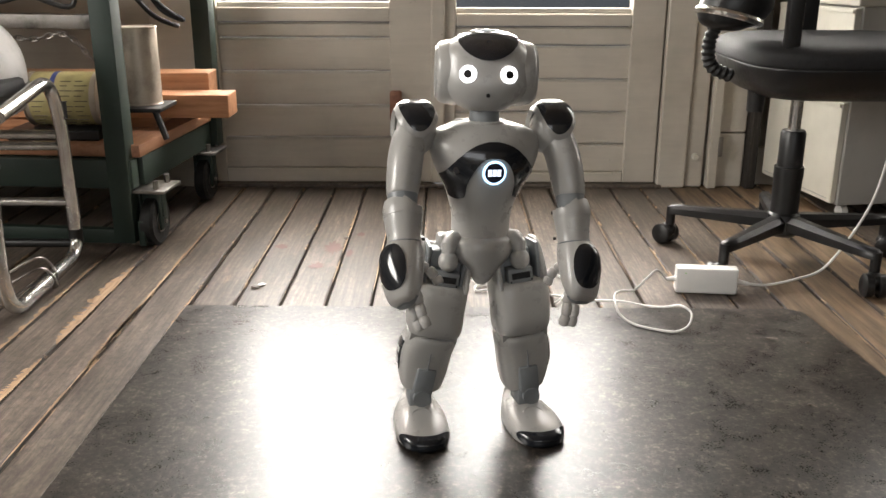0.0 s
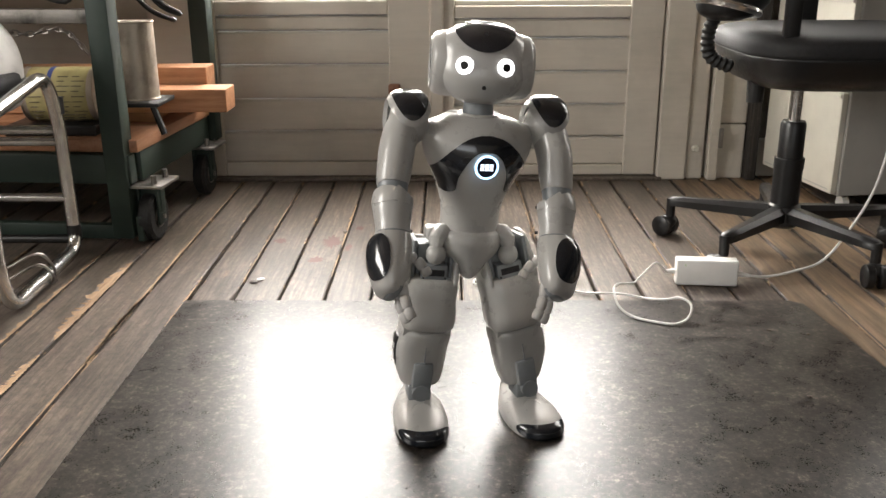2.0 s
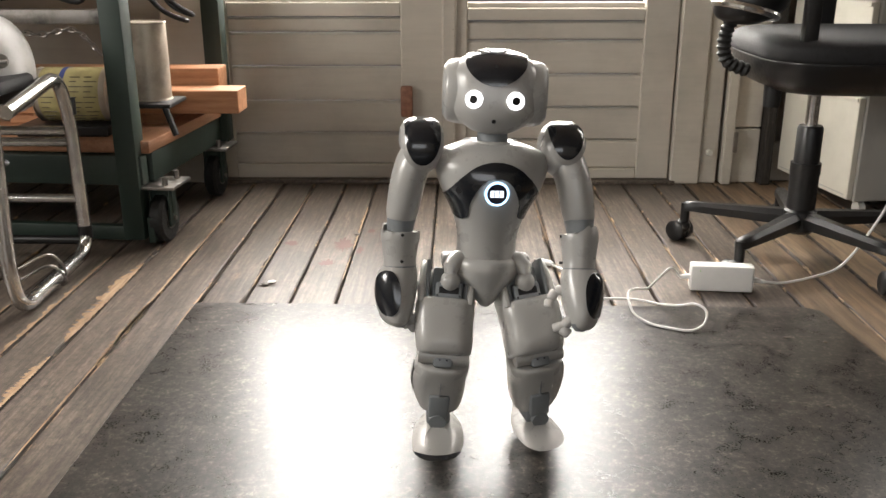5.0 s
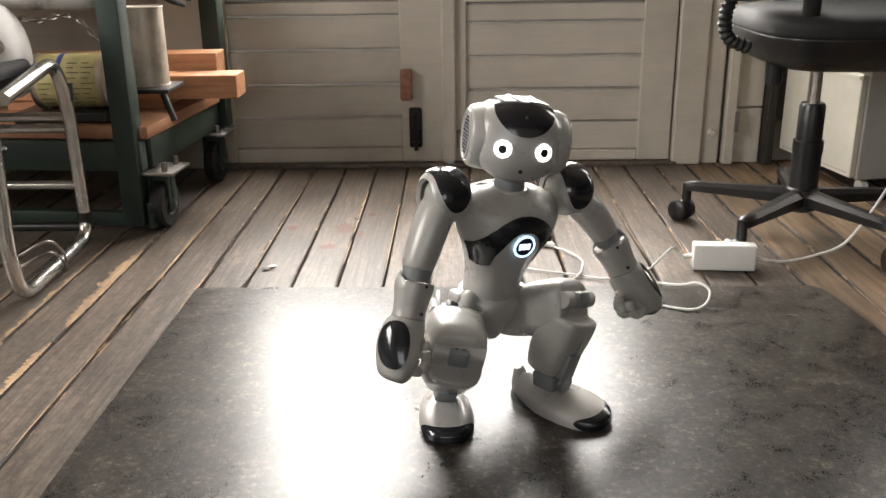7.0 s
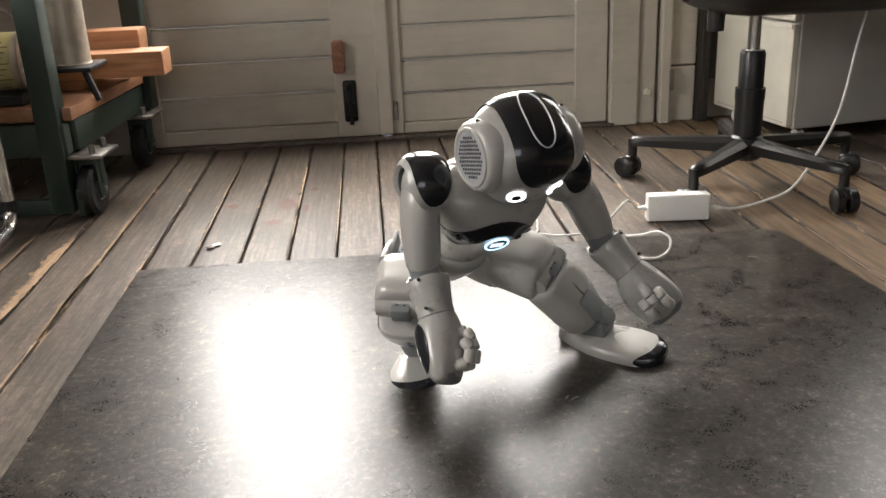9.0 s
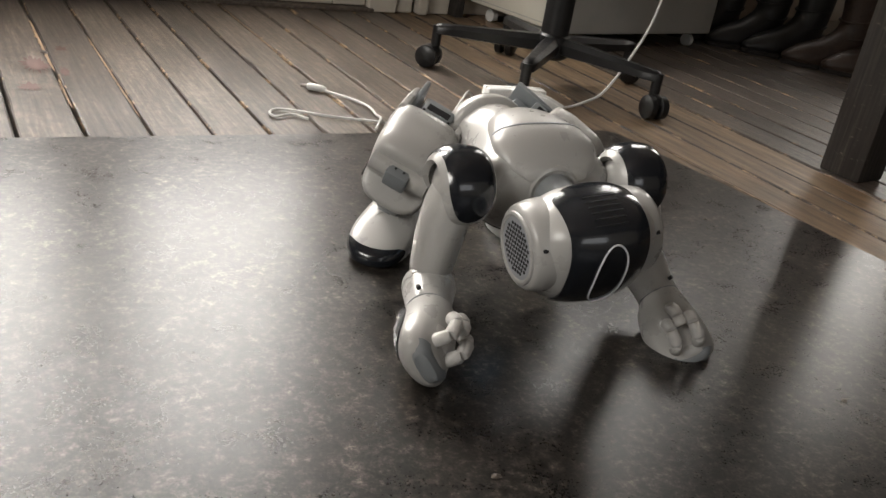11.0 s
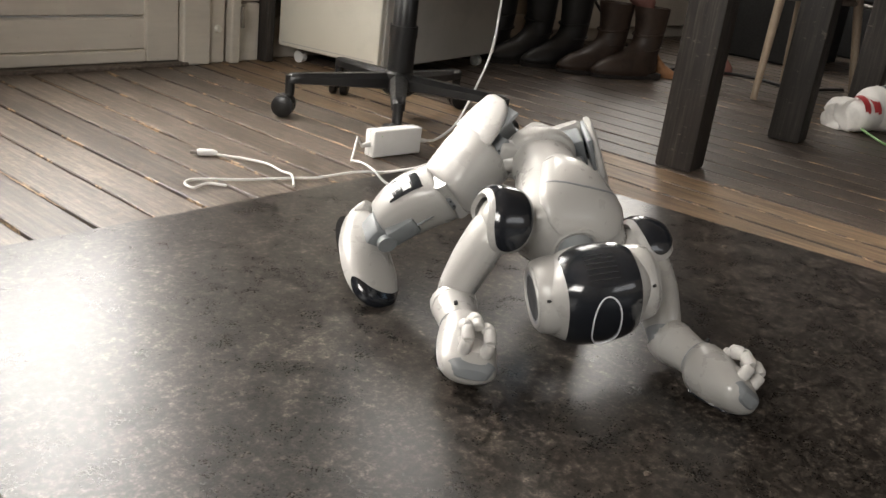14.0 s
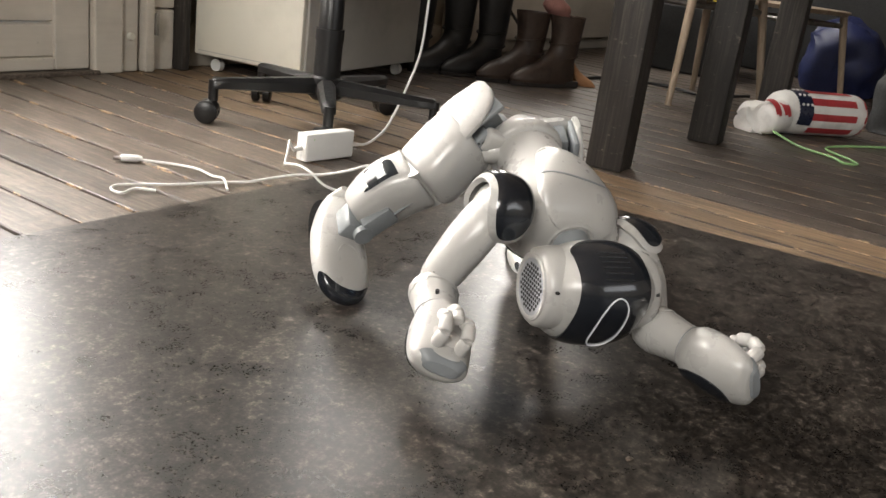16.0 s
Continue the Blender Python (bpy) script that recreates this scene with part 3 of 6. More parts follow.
def cart():
    c = thing("workshop_cart", "dark green steel cart with a wooden deck on rubber casters", "cart",
              pose(-0.60, 2.28, 0, 0, 0, -5) @ pose(0.60, -2.28, 0))
    part("deck", box((CART_L, CART_F + 0.02, 0.222), (CART_R - 0.036, CART_B + 0.05, 0.252), 0.004), M_DECK, c, "orange-brown wooden deck")
    for n_, lo, hi in (("side_rail", (CART_R - 0.085, CART_F + 0.045, 0.150), (CART_R - 0.042, CART_B + 0.05, 0.220)),
                       ("end_rail", (CART_L, CART_F, 0.150), (CART_R - 0.05, CART_F + 0.035, 0.220)),
                       ("end_rail", (CART_L, CART_B - 0.02, 0.150), (CART_R - 0.05, CART_B + 0.02, 0.220)),
                       ("low_rail", (CART_L, CART_F + 0.01, 0.012), (CART_R - 0.10, CART_F + 0.035, 0.048))):
        part(n_, box(lo, hi, 0.004), M_GREEN, c)
    for y, z0, dx in ((CART_F + 0.012, 0.02, 0.0), (CART_B, 0.15, 0.036)):
        bm = box((CART_R - 0.108 + dx, y - 0.022, z0), (CART_R - 0.056 + dx, y + 0.028, 1.0), 0.004)
        part("post", bm, M_GREEN, c, "chipped green square steel post")
    part("post", box((CART_L, CART_F - 0.01, 0.02), (CART_L + 0.05, CART_F + 0.04, 1.0), 0.004), M_GREEN, c)
    part("post", box((CART_L, CART_B - 0.02, 0.02), (CART_L + 0.05, CART_B + 0.03, 1.0), 0.004), M_GREEN, c)
    part("post_foot", box((CART_R - 0.050, CART_F - 0.004, 0.012), (CART_R - 0.034, CART_F + 0.03, 0.075), 0.003), M_GREEN, c)
    part("cross_bar", box((CART_L + 0.05, CART_F + 0.0, 0.515), (CART_R - 0.11, CART_F + 0.03, 0.548), 0.004), M_STEEL, c)
    part("upper_shelf", box((CART_L + 0.05, CART_F + 0.04, 0.60), (CART_R - 0.11, CART_B - 0.03, 0.62), 0.003), M_STEEL, c)
    for y, dx in ((CART_F + 0.055, -0.024), (CART_B - 0.05, -0.046)):
        part("caster_plate", box((CART_R - 0.05 + dx, y - 0.055, 0.140), (CART_R + 0.045 + dx, y + 0.055, 0.148), 0.002), M_STEEL, c)
        for dy in (-0.035, 0.035):
            part("bolt", rod([(CART_R + 0.018 + dx, y + dy, 0.136), (CART_R + 0.018 + dx, y + dy, 0.168)], 0.007, None, 8), M_STEEL, c)
        caster_wheel(c, CART_R - 0.008 + dx, y, 0.060, 0.034, 0.139)
        caster_wheel(c, CART_L + 0.06, y, 0.055, 0.034, 0.149)
    return c


cart()


def timber(lo, hi, label):
    return tagged(link("timber", box(lo, hi, 0.003), M_PINE, None, False), label, "timber", group="timber on the cart")


timber((-1.10, 2.50, 0.2785), (-0.428, 2.595, 0.337), "planed orange pine beam across the cart deck")
timber((-1.05, 2.60, 0.2785), (-0.500, 2.69, 0.380), "shorter pine beam behind on the cart deck")


def tin(name, label, base, axis, r, h, mt, band=None):
    """A tin with rims, a recessed end and a label."""
    t = thing(name, label, "tin can")
    b, d = Vector(base), Vector(axis).normalized()
    part("body", rod([b, b + d * h], r, None, 36), mt, t)
    for k in (0.0, h):
        part("rim", torus(b + d * k, d, r, 0.0025, None, 36, 6), M_TIN, t)
    if band:
        part("label", rod([b + d * h * 0.08, b + d * h * 0.92], r + 0.0008, None, 36, False), band, t, "printed ochre paper label")
        part("label_band", rod([b + d * h * 0.36, b + d * h * 0.43], r + 0.0014, None, 36, False), M_LABEL2, t, "blue band")
        u = d.orthogonal().normalized()
        for i in range(12):
            for col in (0.12, 0.52, 0.72):
                a = radians(-75 + 11 * i)
                e = Vector((0, -math.cos(a), -math.sin(a) * -1))
                p = b + d * h * col + e * (r + 0.0016)
                L = h * (0.10 + 0.08 * ((i * 7 + int(col * 10)) % 3) / 2)
                bm = rod([p, p + d * L], 0.0012, None, 5)
                part("print_line", bm, M_PRINT, t)
    return t


tin("paint_tin", "dented paint tin with an ochre label lying on its side", (-0.873, 2.40, 0.3435), (1, 0, 0.0), 0.063, 0.170, M_TIN, M_LABEL)
tin("tall_tin", "bare tin can standing on the cart deck", (-0.615, 2.42, 0.330), (0, 0, 1), 0.045, 0.180, M_TIN)
bracket = thing("iron_trestle", "black cast iron bracket on the cart deck", "bracket")
part("top_plate", box((-0.68, 2.34, 0.318), (-0.55, 2.475, 0.3285), 0.003), M_IRON, bracket)
for s in (-1, 1):
    part("leg", rod([(-0.615 + s * 0.045, 2.36, 0.32), (-0.615 + s * 0.07, 2.35, 0.2535)], 0.008, None, 8), M_IRON, bracket)
tagged(link("batten", box((-1.02, 2.51, 0.2525), (-0.62, 2.68, 0.278), 0.002), M_PINE, None, False), "thin pine batten under the beams", "timber", group="timber on the cart")
tagged(link("tray", box((-0.92, 2.33, 0.2525), (-0.70, 2.47, 0.278), 0.004), M_PLASTIC, None, False), "black shallow tray under the paint tin", "tray")


def chain(points, label):
    t = thing("chain", label, "chain")
    pts = curve(points, 5)
    for i, (a, b) in enumerate(zip(pts, pts[1:])):
        bm = torus((0, 0, 0), (0, 0, 1), 0.007, 0.0022, None, 10, 5)
        d = (b - a).normalized()
        q = d.to_track_quat("X", "Z").to_matrix().to_4x4() @ Matrix.Rotation(radians(90 * (i % 2)), 4, "X") @ Matrix.Diagonal((1.5, 0.8, 1, 1))
        bmesh.ops.transform(bm, matrix=Matrix.Translation((a + b) / 2) @ q, verts=bm.verts)
        part("chain_link", bm, M_STEEL, t)
    return t


chain([(-0.88, 2.262, 0.512), (-0.80, 2.262, 0.495), (-0.72, 2.262, 0.505), (-0.665, 2.262, 0.45)], "thin steel chain hanging from the cart's bar")
for k, pts in enumerate(([(-1.0, 2.25, 0.60), (-0.85, 2.22, 0.575), (-0.72, 2.25, 0.62), (-0.68, 2.3, 0.62)], [(-0.95, 2.24, 0.56), (-0.82, 2.23, 0.60), (-0.7, 2.25, 0.565), (-0.69, 2.26, 0.62)],
                         [(-0.60, 2.40, 0.62), (-0.53, 2.36, 0.56), (-0.49, 2.38, 0.53), (-0.55, 2.42, 0.55), (-0.60, 2.44, 0.61)], [(-0.62, 2.36, 0.62), (-0.55, 2.34, 0.545), (-0.51, 2.40, 0.515), (-0.58, 2.43, 0.54), (-0.64, 2.43, 0.62)])):
    tagged(link("cable", rod(curve(pts, 6), 0.006, None, 8), M_RUBBER), "coiled black cable hanging on the cart", "cable", group="cables on the cart")


def hood():
    h = thing("grey_hood", "grey moulded hood with a dark visor opening and a bolt", "hood")
    bm = loft([(0.34, -0.860, 2.10, 0.02, 0.03), (0.36, -0.860, 2.10, 0.09, 0.10), (0.42, -0.860, 2.10, 0.105, 0.115), (0.48, -0.865, 2.11, 0.10, 0.11), (0.53, -0.875, 2.12, 0.075, 0.085), (0.555, -0.880, 2.12, 0.03, 0.035)], "z", 32)
    part("shell", bm, M_GREYHOOD, h)
    part("visor_band", loft([(0.372, -0.860, 2.10, 0.098, 0.106), (0.40, -0.860, 2.10, 0.1085, 0.1185), (0.418, -0.860, 2.10, 0.108, 0.118)], "z", 32), M_PLASTIC, h, "dark lower edge")
    part("bolt", disc((-0.775, 2.02, 0.465), (0.6, -0.8, 0.1), 0.014, 0.018), M_STEEL, h, "round bolt")
    part("wing_nut", box((-0.78, 2.0, 0.462), (-0.75, 2.006, 0.470), 0.002), M_STEEL, h)
    return h


hood()

# ---------------------------------------------------------------- tubular chair


def tube_chair():
    c = thing("tubular_chair", "worn chrome tubular steel chair frame with black joints", "chair")
    x, xl = -0.715, -1.13
    r = 0.0145
    for xx in (x, xl):
        pts = round_corners([(xx, 1.895, 0.385), (xx, 2.13, 0.425), (xx, 2.165, 0.33), (xx, 2.17, 0.012 + r), (xx, 1.84, 0.012), (xx + 0.0, 1.815, 0.10), (xx, 1.84, 0.40)], 0.05)
        part("side_tube", rod(pts, r, None, 14), M_CHROME, c, "bent chrome tube")
        part("joint", rod([(xx, 2.163, 0.335), (xx, 2.166, 0.372)], 0.0165, None, 14), M_PLASTIC, c, "black plastic joint")
        part("joint", rod([(xx, 2.169, 0.055), (xx, 2.169, 0.085)], 0.0155, None, 14), M_PLASTIC, c, "black plastic joint")
    for y, z, mt in ((2.165, 0.148, M_CHROME), (2.165, 0.30, M_CHROME), (2.165, 0.275, M_CHROME), (2.168, 0.05, M_PLASTIC)):
        part("cross_tube", rod([(xl, y, z), (x, y, z)], 0.010, None, 10), mt, c)
    part("seat", box((xl + 0.02, 1.80, 0.405), (x - 0.03, 2.10, 0.435), 0.012), M_FABRIC, c)
    return c


tube_chair()
tagged(link("rubber_ring", torus((-0.735, 1.86, 0.30), (0.1, 0.2, 1), 0.022, 0.006), M_RUBBER), "black rubber ring hung on the chair tube", "ring")
for z in (0.052, 0.075):
    tagged(link("bent_wire", rod(curve([(-0.74, 1.90, z), (-0.69, 1.93, z + 0.02), (-0.685, 1.98, z - 0.03), (-0.70, 1.99, 0.008)], 5), 0.003, None, 6), M_STEEL), "bent wire hanging by the chair foot", "wire", group="wires by the chair")

# ---------------------------------------------------------------- office chair


def office_chair():
    c = thing("office_chair", "black five-star office chair with a chrome gas spring", "office chair")
    cx, cy, R = 0.900, 2.215, 0.257
    part("base_hub", rod([(cx, cy, 0.062), (cx, cy, 0.070), (cx, cy, 0.112), (cx, cy, 0.118)], [0.030, 0.040, 0.036, 0.030], None, 24), M_PLASTIC, c)
    for k in range(5):
        a = radians(152 + 72 * k)
        d = Vector((math.cos(a), math.sin(a), 0))
        s = Vector((-d.y, d.x, 0))
        p0, p1 = Vector((cx, cy, 0.092)) + d * 0.025, Vector((cx, cy, 0.087)) + d * (R + 0.006)
        bm = bmesh.new()
        rings = []
        for t in (0.0, 0.35, 0.8, 0.97, 1.0):
            p = p0.lerp(p1, t)
            w, h = (0.021 - 0.007 * t) * (0.6 if t == 1 else 1), (0.020 - 0.008 * t) * (0.6 if t == 1 else 1)
            rings.append([bm.verts.new(p + s * w * u + Vector((0, 0, h * v))) for u, v in ((-1, -0.7), (-1, 0.4), (-0.5, 1), (0.5, 1), (1, 0.4), (1, -0.7), (0, -1))])
        for q, w in zip(rings, rings[1:]):
            for i in range(7):
                bm.faces.new((q[i], q[(i + 1) % 7], w[(i + 1) % 7], w[i]))
        bm.faces.new(rings[0][::-1])
        bm.faces.new(rings[-1])
        arm = part("base_arm", bm, M_PLASTIC, c)
        e = Vector((cx, cy, 0)) + d * R
        part("stem", rod([e + Vector((0, 0, 0.05)), e + Vector((0, 0, 0.095))], 0.011, None, 12), M_PLASTIC, arm)
        roll = radians(40 + 67 * k)
        ax = Vector((math.cos(roll), math.sin(roll), 0))
        off = Vector((-ax.y, ax.x, 0)) * 0.012
        for sgn in (-1, 1):
            q = e + off + ax * sgn * 0.014 + Vector((0, 0, 0.0255))
            part("caster_wheel", rod([q - ax * 0.010, q - ax * 0.007, q + ax * 0.007, q + ax * 0.010], [0.021, 0.025, 0.025, 0.021], None, 20), M_PLASTIC, arm)
        part("caster_hood", ball(e + off * 0.5 + Vector((0, 0, 0.036)), (0.021, 0.021, 0.018), None, 14, 8), M_PLASTIC, arm)
    part("column_cover", rod([(cx, cy, 0.10), (cx, cy, 0.205), (cx, cy, 0.207), (cx, cy, 0.298), (cx, cy, 0.305)], [0.031, 0.031, 0.0275, 0.0275, 0.024], None, 28), M_PLASTIC, c, "telescopic black column cover")
    part("collar", rod([(cx, cy, 0.196), (cx, cy, 0.222)], 0.0325, None, 28), M_PLASTIC, c)
    part("gas_spring", rod([(cx, cy, 0.30), (cx, cy, 0.40)], 0.0135, None, 20), M_CHROME, c, "bright chrome piston")
    bm = loft([(0.392, 0.95, 2.19, 0.10, 0.10), (0.398, 0.96, 2.18, 0.185, 0.16), (0.420, 0.965, 2.175, 0.222, 0.20), (0.445, 0.97, 2.17, 0.238, 0.215), (0.462, 0.97, 2.17, 0.243, 0.222), (0.466, 0.97, 2.17, 0.243, 0.222)], "z", 40, power=4.0)
    part("seat_pan", bm, M_PLASTIC, c, "moulded black seat shell")
    bm = loft([(0.4665, 0.97, 2.17, 0.243, 0.222), (0.475, 0.97, 2.17, 0.247, 0.226), (0.496, 0.97, 2.17, 0.244, 0.224), (0.510, 0.97, 2.17, 0.215, 0.198), (0.514, 0.97, 2.17, 0.12, 0.11)], "z", 40, power=4.0)
    part("seat_cushion", bm, M_FABRIC, c, "black upholstered cushion")
    part("lever_knob", rod([(0.775, 2.12, 0.362), (0.775, 2.12, 0.412)], [0.017, 0.019], None, 16), M_PLASTIC, c)
    pts = curve([(0.686, 2.14, 0.545), (0.672, 2.14, 0.500), (0.680, 2.14, 0.455), (0.725, 2.14, 0.432)], 8)
    rs = [0.012 + 0.0035 * (i % 2) for i in range(len(pts))]
    part("bellows", rod(pts, rs, None, 14), M_RUBBER, c, "ribbed black rubber bellows")
    part("arm_shell", loft([(0.53, 0.695, 2.11, 0.03, 0.03), (0.545, 0.70, 2.11, 0.06, 0.05), (0.575, 0.71, 2.11, 0.075, 0.055), (0.62, 0.72, 2.11, 0.06, 0.05), (0.66, 0.73, 2.11, 0.03, 0.03)], "z", 28), M_PLASTIC, c, "rounded black arm pad")
    part("arm_trim", torus((0.695, 2.10, 0.557), (0.25, 0.1, 1), 0.062, 0.008, None, 32, 8), M_CHROME, c, "bright trim")
    part("arm_post", box((0.775, 1.985, 0.45), (0.805, 2.01, 0.75), 0.006), M_PLASTIC, c, "upright black arm support")
    part("arm_post", box((1.07, 2.02, 0.46), (1.09, 2.05, 0.75), 0.006), M_PLASTIC, c, "upright black arm support")
    part("backrest", box((0.76, 2.40, 0.60), (1.18, 2.45, 1.05), 0.03), M_FABRIC, c)
    part("back_bar", box((0.93, 2.405, 0.43), (1.0, 2.425, 0.62), 0.006), M_PLASTIC, c)
    return c


office_chair()

# ---------------------------------------------------------------- drawer cabinet


def drawer_cabinet():
    P2, ang = Vector((1.150, 2.520, 0)), math.degrees(math.atan2(0.17, 0.985))
    c = thing("drawer_cabinet", "cream enamelled steel drawer cabinet on small casters", "cabinet", pose(P2.x, P2.y, 0, 0, 0, ang))
    w, dpt, z0, z1 = 0.37, 0.66, 0.045, 0.555
    # carcass takes the darker enamel: its side's shade is in the colour
    part("body", box((0.006, 0, z0), (dpt, w, z1), 0.004), M_CREAM_SHADED, c, "cream steel carcass, its shaded side put into the colour", False)
    part("top", box((-0.012, -0.006, z1 + 0.0005), (dpt + 0.01, w + 0.006, z1 + 0.025), 0.004), M_CREAM, c, smooth=False)
    lo = z0 + 0.006
    for h in (0.265, 0.115, 0.105):
        d = part("drawer_front", box((-0.012, 0.006, lo), (0.0055, w - 0.006, lo + h), 0.003), M_CREAM, c, "cream drawer front", False)
        part("drawer_pull", box((-0.016, 0.01, lo + h - 0.012), (-0.0125, w - 0.01, lo + h - 0.002), 0.001), M_CREAM, d, smooth=False)
        # thin darker strip that draws a line of shade on the drawer front
        part("shadow_line", box((-0.0128, 0.02, lo + 0.010), (-0.0122, w - 0.02, lo + 0.0125)), M_CREAM_SHADED, d, smooth=False)
        lo += h + 0.007
    for x in (0.05, dpt - 0.05):
        for y in (0.04, w - 0.04):
            k = part("caster", rod([(x, y, 0.03), (x, y, z0)], 0.008, None, 10), M_STEEL, c)
            part("caster_wheel", rod([(x - 0.009, y, 0.018), (x + 0.009, y, 0.018)], 0.018, None, 18), M_WHITE, k, "white plastic wheel")
    return c


drawer_cabinet()

# ---------------------------------------------------------------- power supply and cords


def power_supply():
    m = pose(0.670, 1.998, 0, 0, 0, -6)
    p = thing("power_supply", "white plastic power brick on the floorboards", "power supply", m)
    part("case", box((-0.063, -0.0155, 0.0015), (0.063, 0.0155, 0.0565), 0.004, seg=3), M_WHITE, p)
    part("seam", box((-0.0632, -0.0006, 0.0013), (0.0632, 0.0002, 0.0567)), M_GREYHOOD, p, smooth=False)
    part("strain_relief", rod([(-0.063, 0, 0.028), (-0.082, 0, 0.026)], [0.006, 0.004], None, 12), M_WHITE, p)
    part("strain_relief", rod([(0.063, 0, 0.026), (0.088, 0, 0.022)], [0.006, 0.004], None, 12), M_WHITE, p)
    part("indicator", disc((-0.045, -0.0160, 0.046), (0, -1, 0), 0.0014, 0.0006), M_LIME, p)
    return p


power_supply()
Zf, Zp = 0.0045, PANEL_TOP + 0.0035
CORD_R = 0.0023
tagged(link("cord", rod(curve([(0.757, 1.989, 0.022), (0.80, 2.0, 0.016), (0.866, 2.023, 0.02), (0.935, 2.05, 0.035), (0.985, 2.05, 0.11), (1.02, 2.045, 0.20), (1.05, 2.06, 0.33), (1.09, 2.08, 0.50), (1.12, 2.10, 0.75)], 8), 0.0029, None, 8), M_CORD),
       "white mains cord rising from the power brick", "cord", group="white cords")
tagged(link("cord", rod(curve([(0.588, 2.007, 0.026), (0.575, 2.005, 0.042), (0.560, 1.992, 0.049), (0.536, 1.972, 0.036), (0.510, 1.952, 0.021), (0.480, 1.918, 0.033), (0.455, 1.865, 0.046), (0.449, 1.830, 0.042), (0.456, 1.806, 0.026), (0.480, 1.784, Zp), (0.522, 1.757, Zp), (0.551, 1.752, Zp), (0.575, 1.764, 0.024),
                               (0.583, 1.785, 0.040), (0.566, 1.803, 0.047), (0.545, 1.828, 0.034), (0.52, 1.868, 0.020), (0.485, 1.900, Zp), (0.453, 1.922, 0.010), (0.41, 1.938, Zf), (0.372, 1.956, Zf), (0.291, 1.987, Zf), (0.239, 2.018, Zf), (0.208, 2.029, Zf), (0.188, 2.014, Zf), (0.190, 1.990, Zf), (0.222, 2.000, Zf), (0.243, 1.975, Zf)], 8), CORD_R, None, 8), M_CORD),
       "white low-voltage cord looped on the board", "cord", group="white cords")
tagged(link("cord", rod(curve([(0.335, 2.133, 0.006), (0.371, 2.087, Zf), (0.386, 2.043, Zf), (0.380, 1.998, Zf), (0.372, 1.960, Zf + 0.005), (0.345, 1.920, Zf)], 8), CORD_R, None, 8), M_CORD),
       "white cord end with a plug on the floor", "cord", group="white cords")
plug = thing("plug", "small white round plug on the floorboards", "plug")
part("grip", rod([(0.338, 2.135, 0.007), (0.332, 2.141, 0.0075), (0.312, 2.155, 0.0075), (0.309, 2.157, 0.007)], [0.004, 0.0065, 0.0068, 0.005], None, 12), M_WHITE, plug)
part("tip", rod([(0.309, 2.157, 0.007), (0.299, 2.164, 0.007)], 0.0035, None, 10), M_STEEL, plug, "metal tip")

# ---------------------------------------------------------------- workbench and the far corner


def workbench():
    b = thing("workbench", "heavy weathered dark timber workbench", "workbench")
    for x, y in ((1.235, 1.635), (1.843, 1.62), (2.46, 1.62), (1.235, 0.35), (2.46, 0.35)):
        bm = box((-0.043, -0.043, 0), (0.043, 0.043, 0.70), 0.006)
        bmesh.ops.transform(bm, matrix=pose(x, y, 0, 0, 0, 6), verts=bm.verts)
        part("leg", bm, M_BENCH, b, "dark scarred square leg")
    for k in range(6):
        part("top_plank", box((1.12, 0.25 + k * 0.245, 0.70), (2.60, 0.49 + k * 0.245, 0.745), 0.004), M_BENCH, b, smooth=False)
    return b


workbench()


def boot(x, y, ang, h, mt, label, lean=0.0):
    b = thing("boot", label, "boot", pose(x, y, 0, lean, 0, ang), group="boots by the wall")
    bm = loft([(0.012, 0.055, 0, 0.135, 0.046), (0.03, 0.055, 0, 0.138, 0.050), (0.06, 0.035, 0, 0.115, 0.048), (0.085, 0.005, 0, 0.078, 0.045), (0.12, -0.02, 0, 0.058, 0.044), (0.17, -0.025, 0, 0.057, 0.047), (h, -0.02, 0, 0.066, 0.056)], "z", 28)
    bmesh.ops.delete(bm, geom=[f for f in bm.faces if len(f.verts) > 4 and f.calc_center_median().z > 0.1], context="FACES_ONLY")
    part("upper", bm, mt, b)
    part("lining", loft([(h - 0.10, -0.02, 0, 0.046, 0.036), (h - 0.025, -0.02, 0, 0.050, 0.040)], "z", 24), M_SOLE, b)
    part("sole", loft([(0.0, 0.055, 0, 0.138, 0.048), (0.013, 0.055, 0, 0.142, 0.052)], "z", 28, fine=1), M_SOLE, b)
    part("heel", box((-0.085, -0.04, 0.0), (-0.02, 0.04, 0.022), 0.006), M_SOLE, b)
    for z in (0.105, 0.155):
        part("fold", torus((-0.02, 0, z), (0.15, 0, 1), 0.0535, 0.0032, None, 24, 6), mt, b)
    return b


boot(2.24, 2.33, 158, 0.245, M_LEATHER, "brown creased leather boot standing by the wall")
boot(2.17, 2.43, 160, 0.245, M_LEATHER, "brown leather boot behind its pair")
boot(2.12, 2.56, 165, 0.28, M_LEATHER2, "black rubber boot in the shade")
boot(2.05, 2.66, 170, 0.30, M_LEATHER2, "black rubber boot in the shade")
boot(1.98, 2.78, 175, 0.30, M_LEATHER2, "dark rubber boot near the cabinet")
tagged(link("cloth", loft([(0.0, 2.40, 2.29, 0.03, 0.05), (0.02, 2.39, 2.30, 0.035, 0.045), (0.06, 2.36, 2.33, 0.02, 0.025), (0.16, 2.31, 2.37, 0.018, 0.02), (0.30, 2.26, 2.40, 0.02, 0.02), (0.42, 2.2, 2.42, 0.014, 0.02)], "z", 14), M_TAN), "tan leather strap hanging to the floor", "strap")
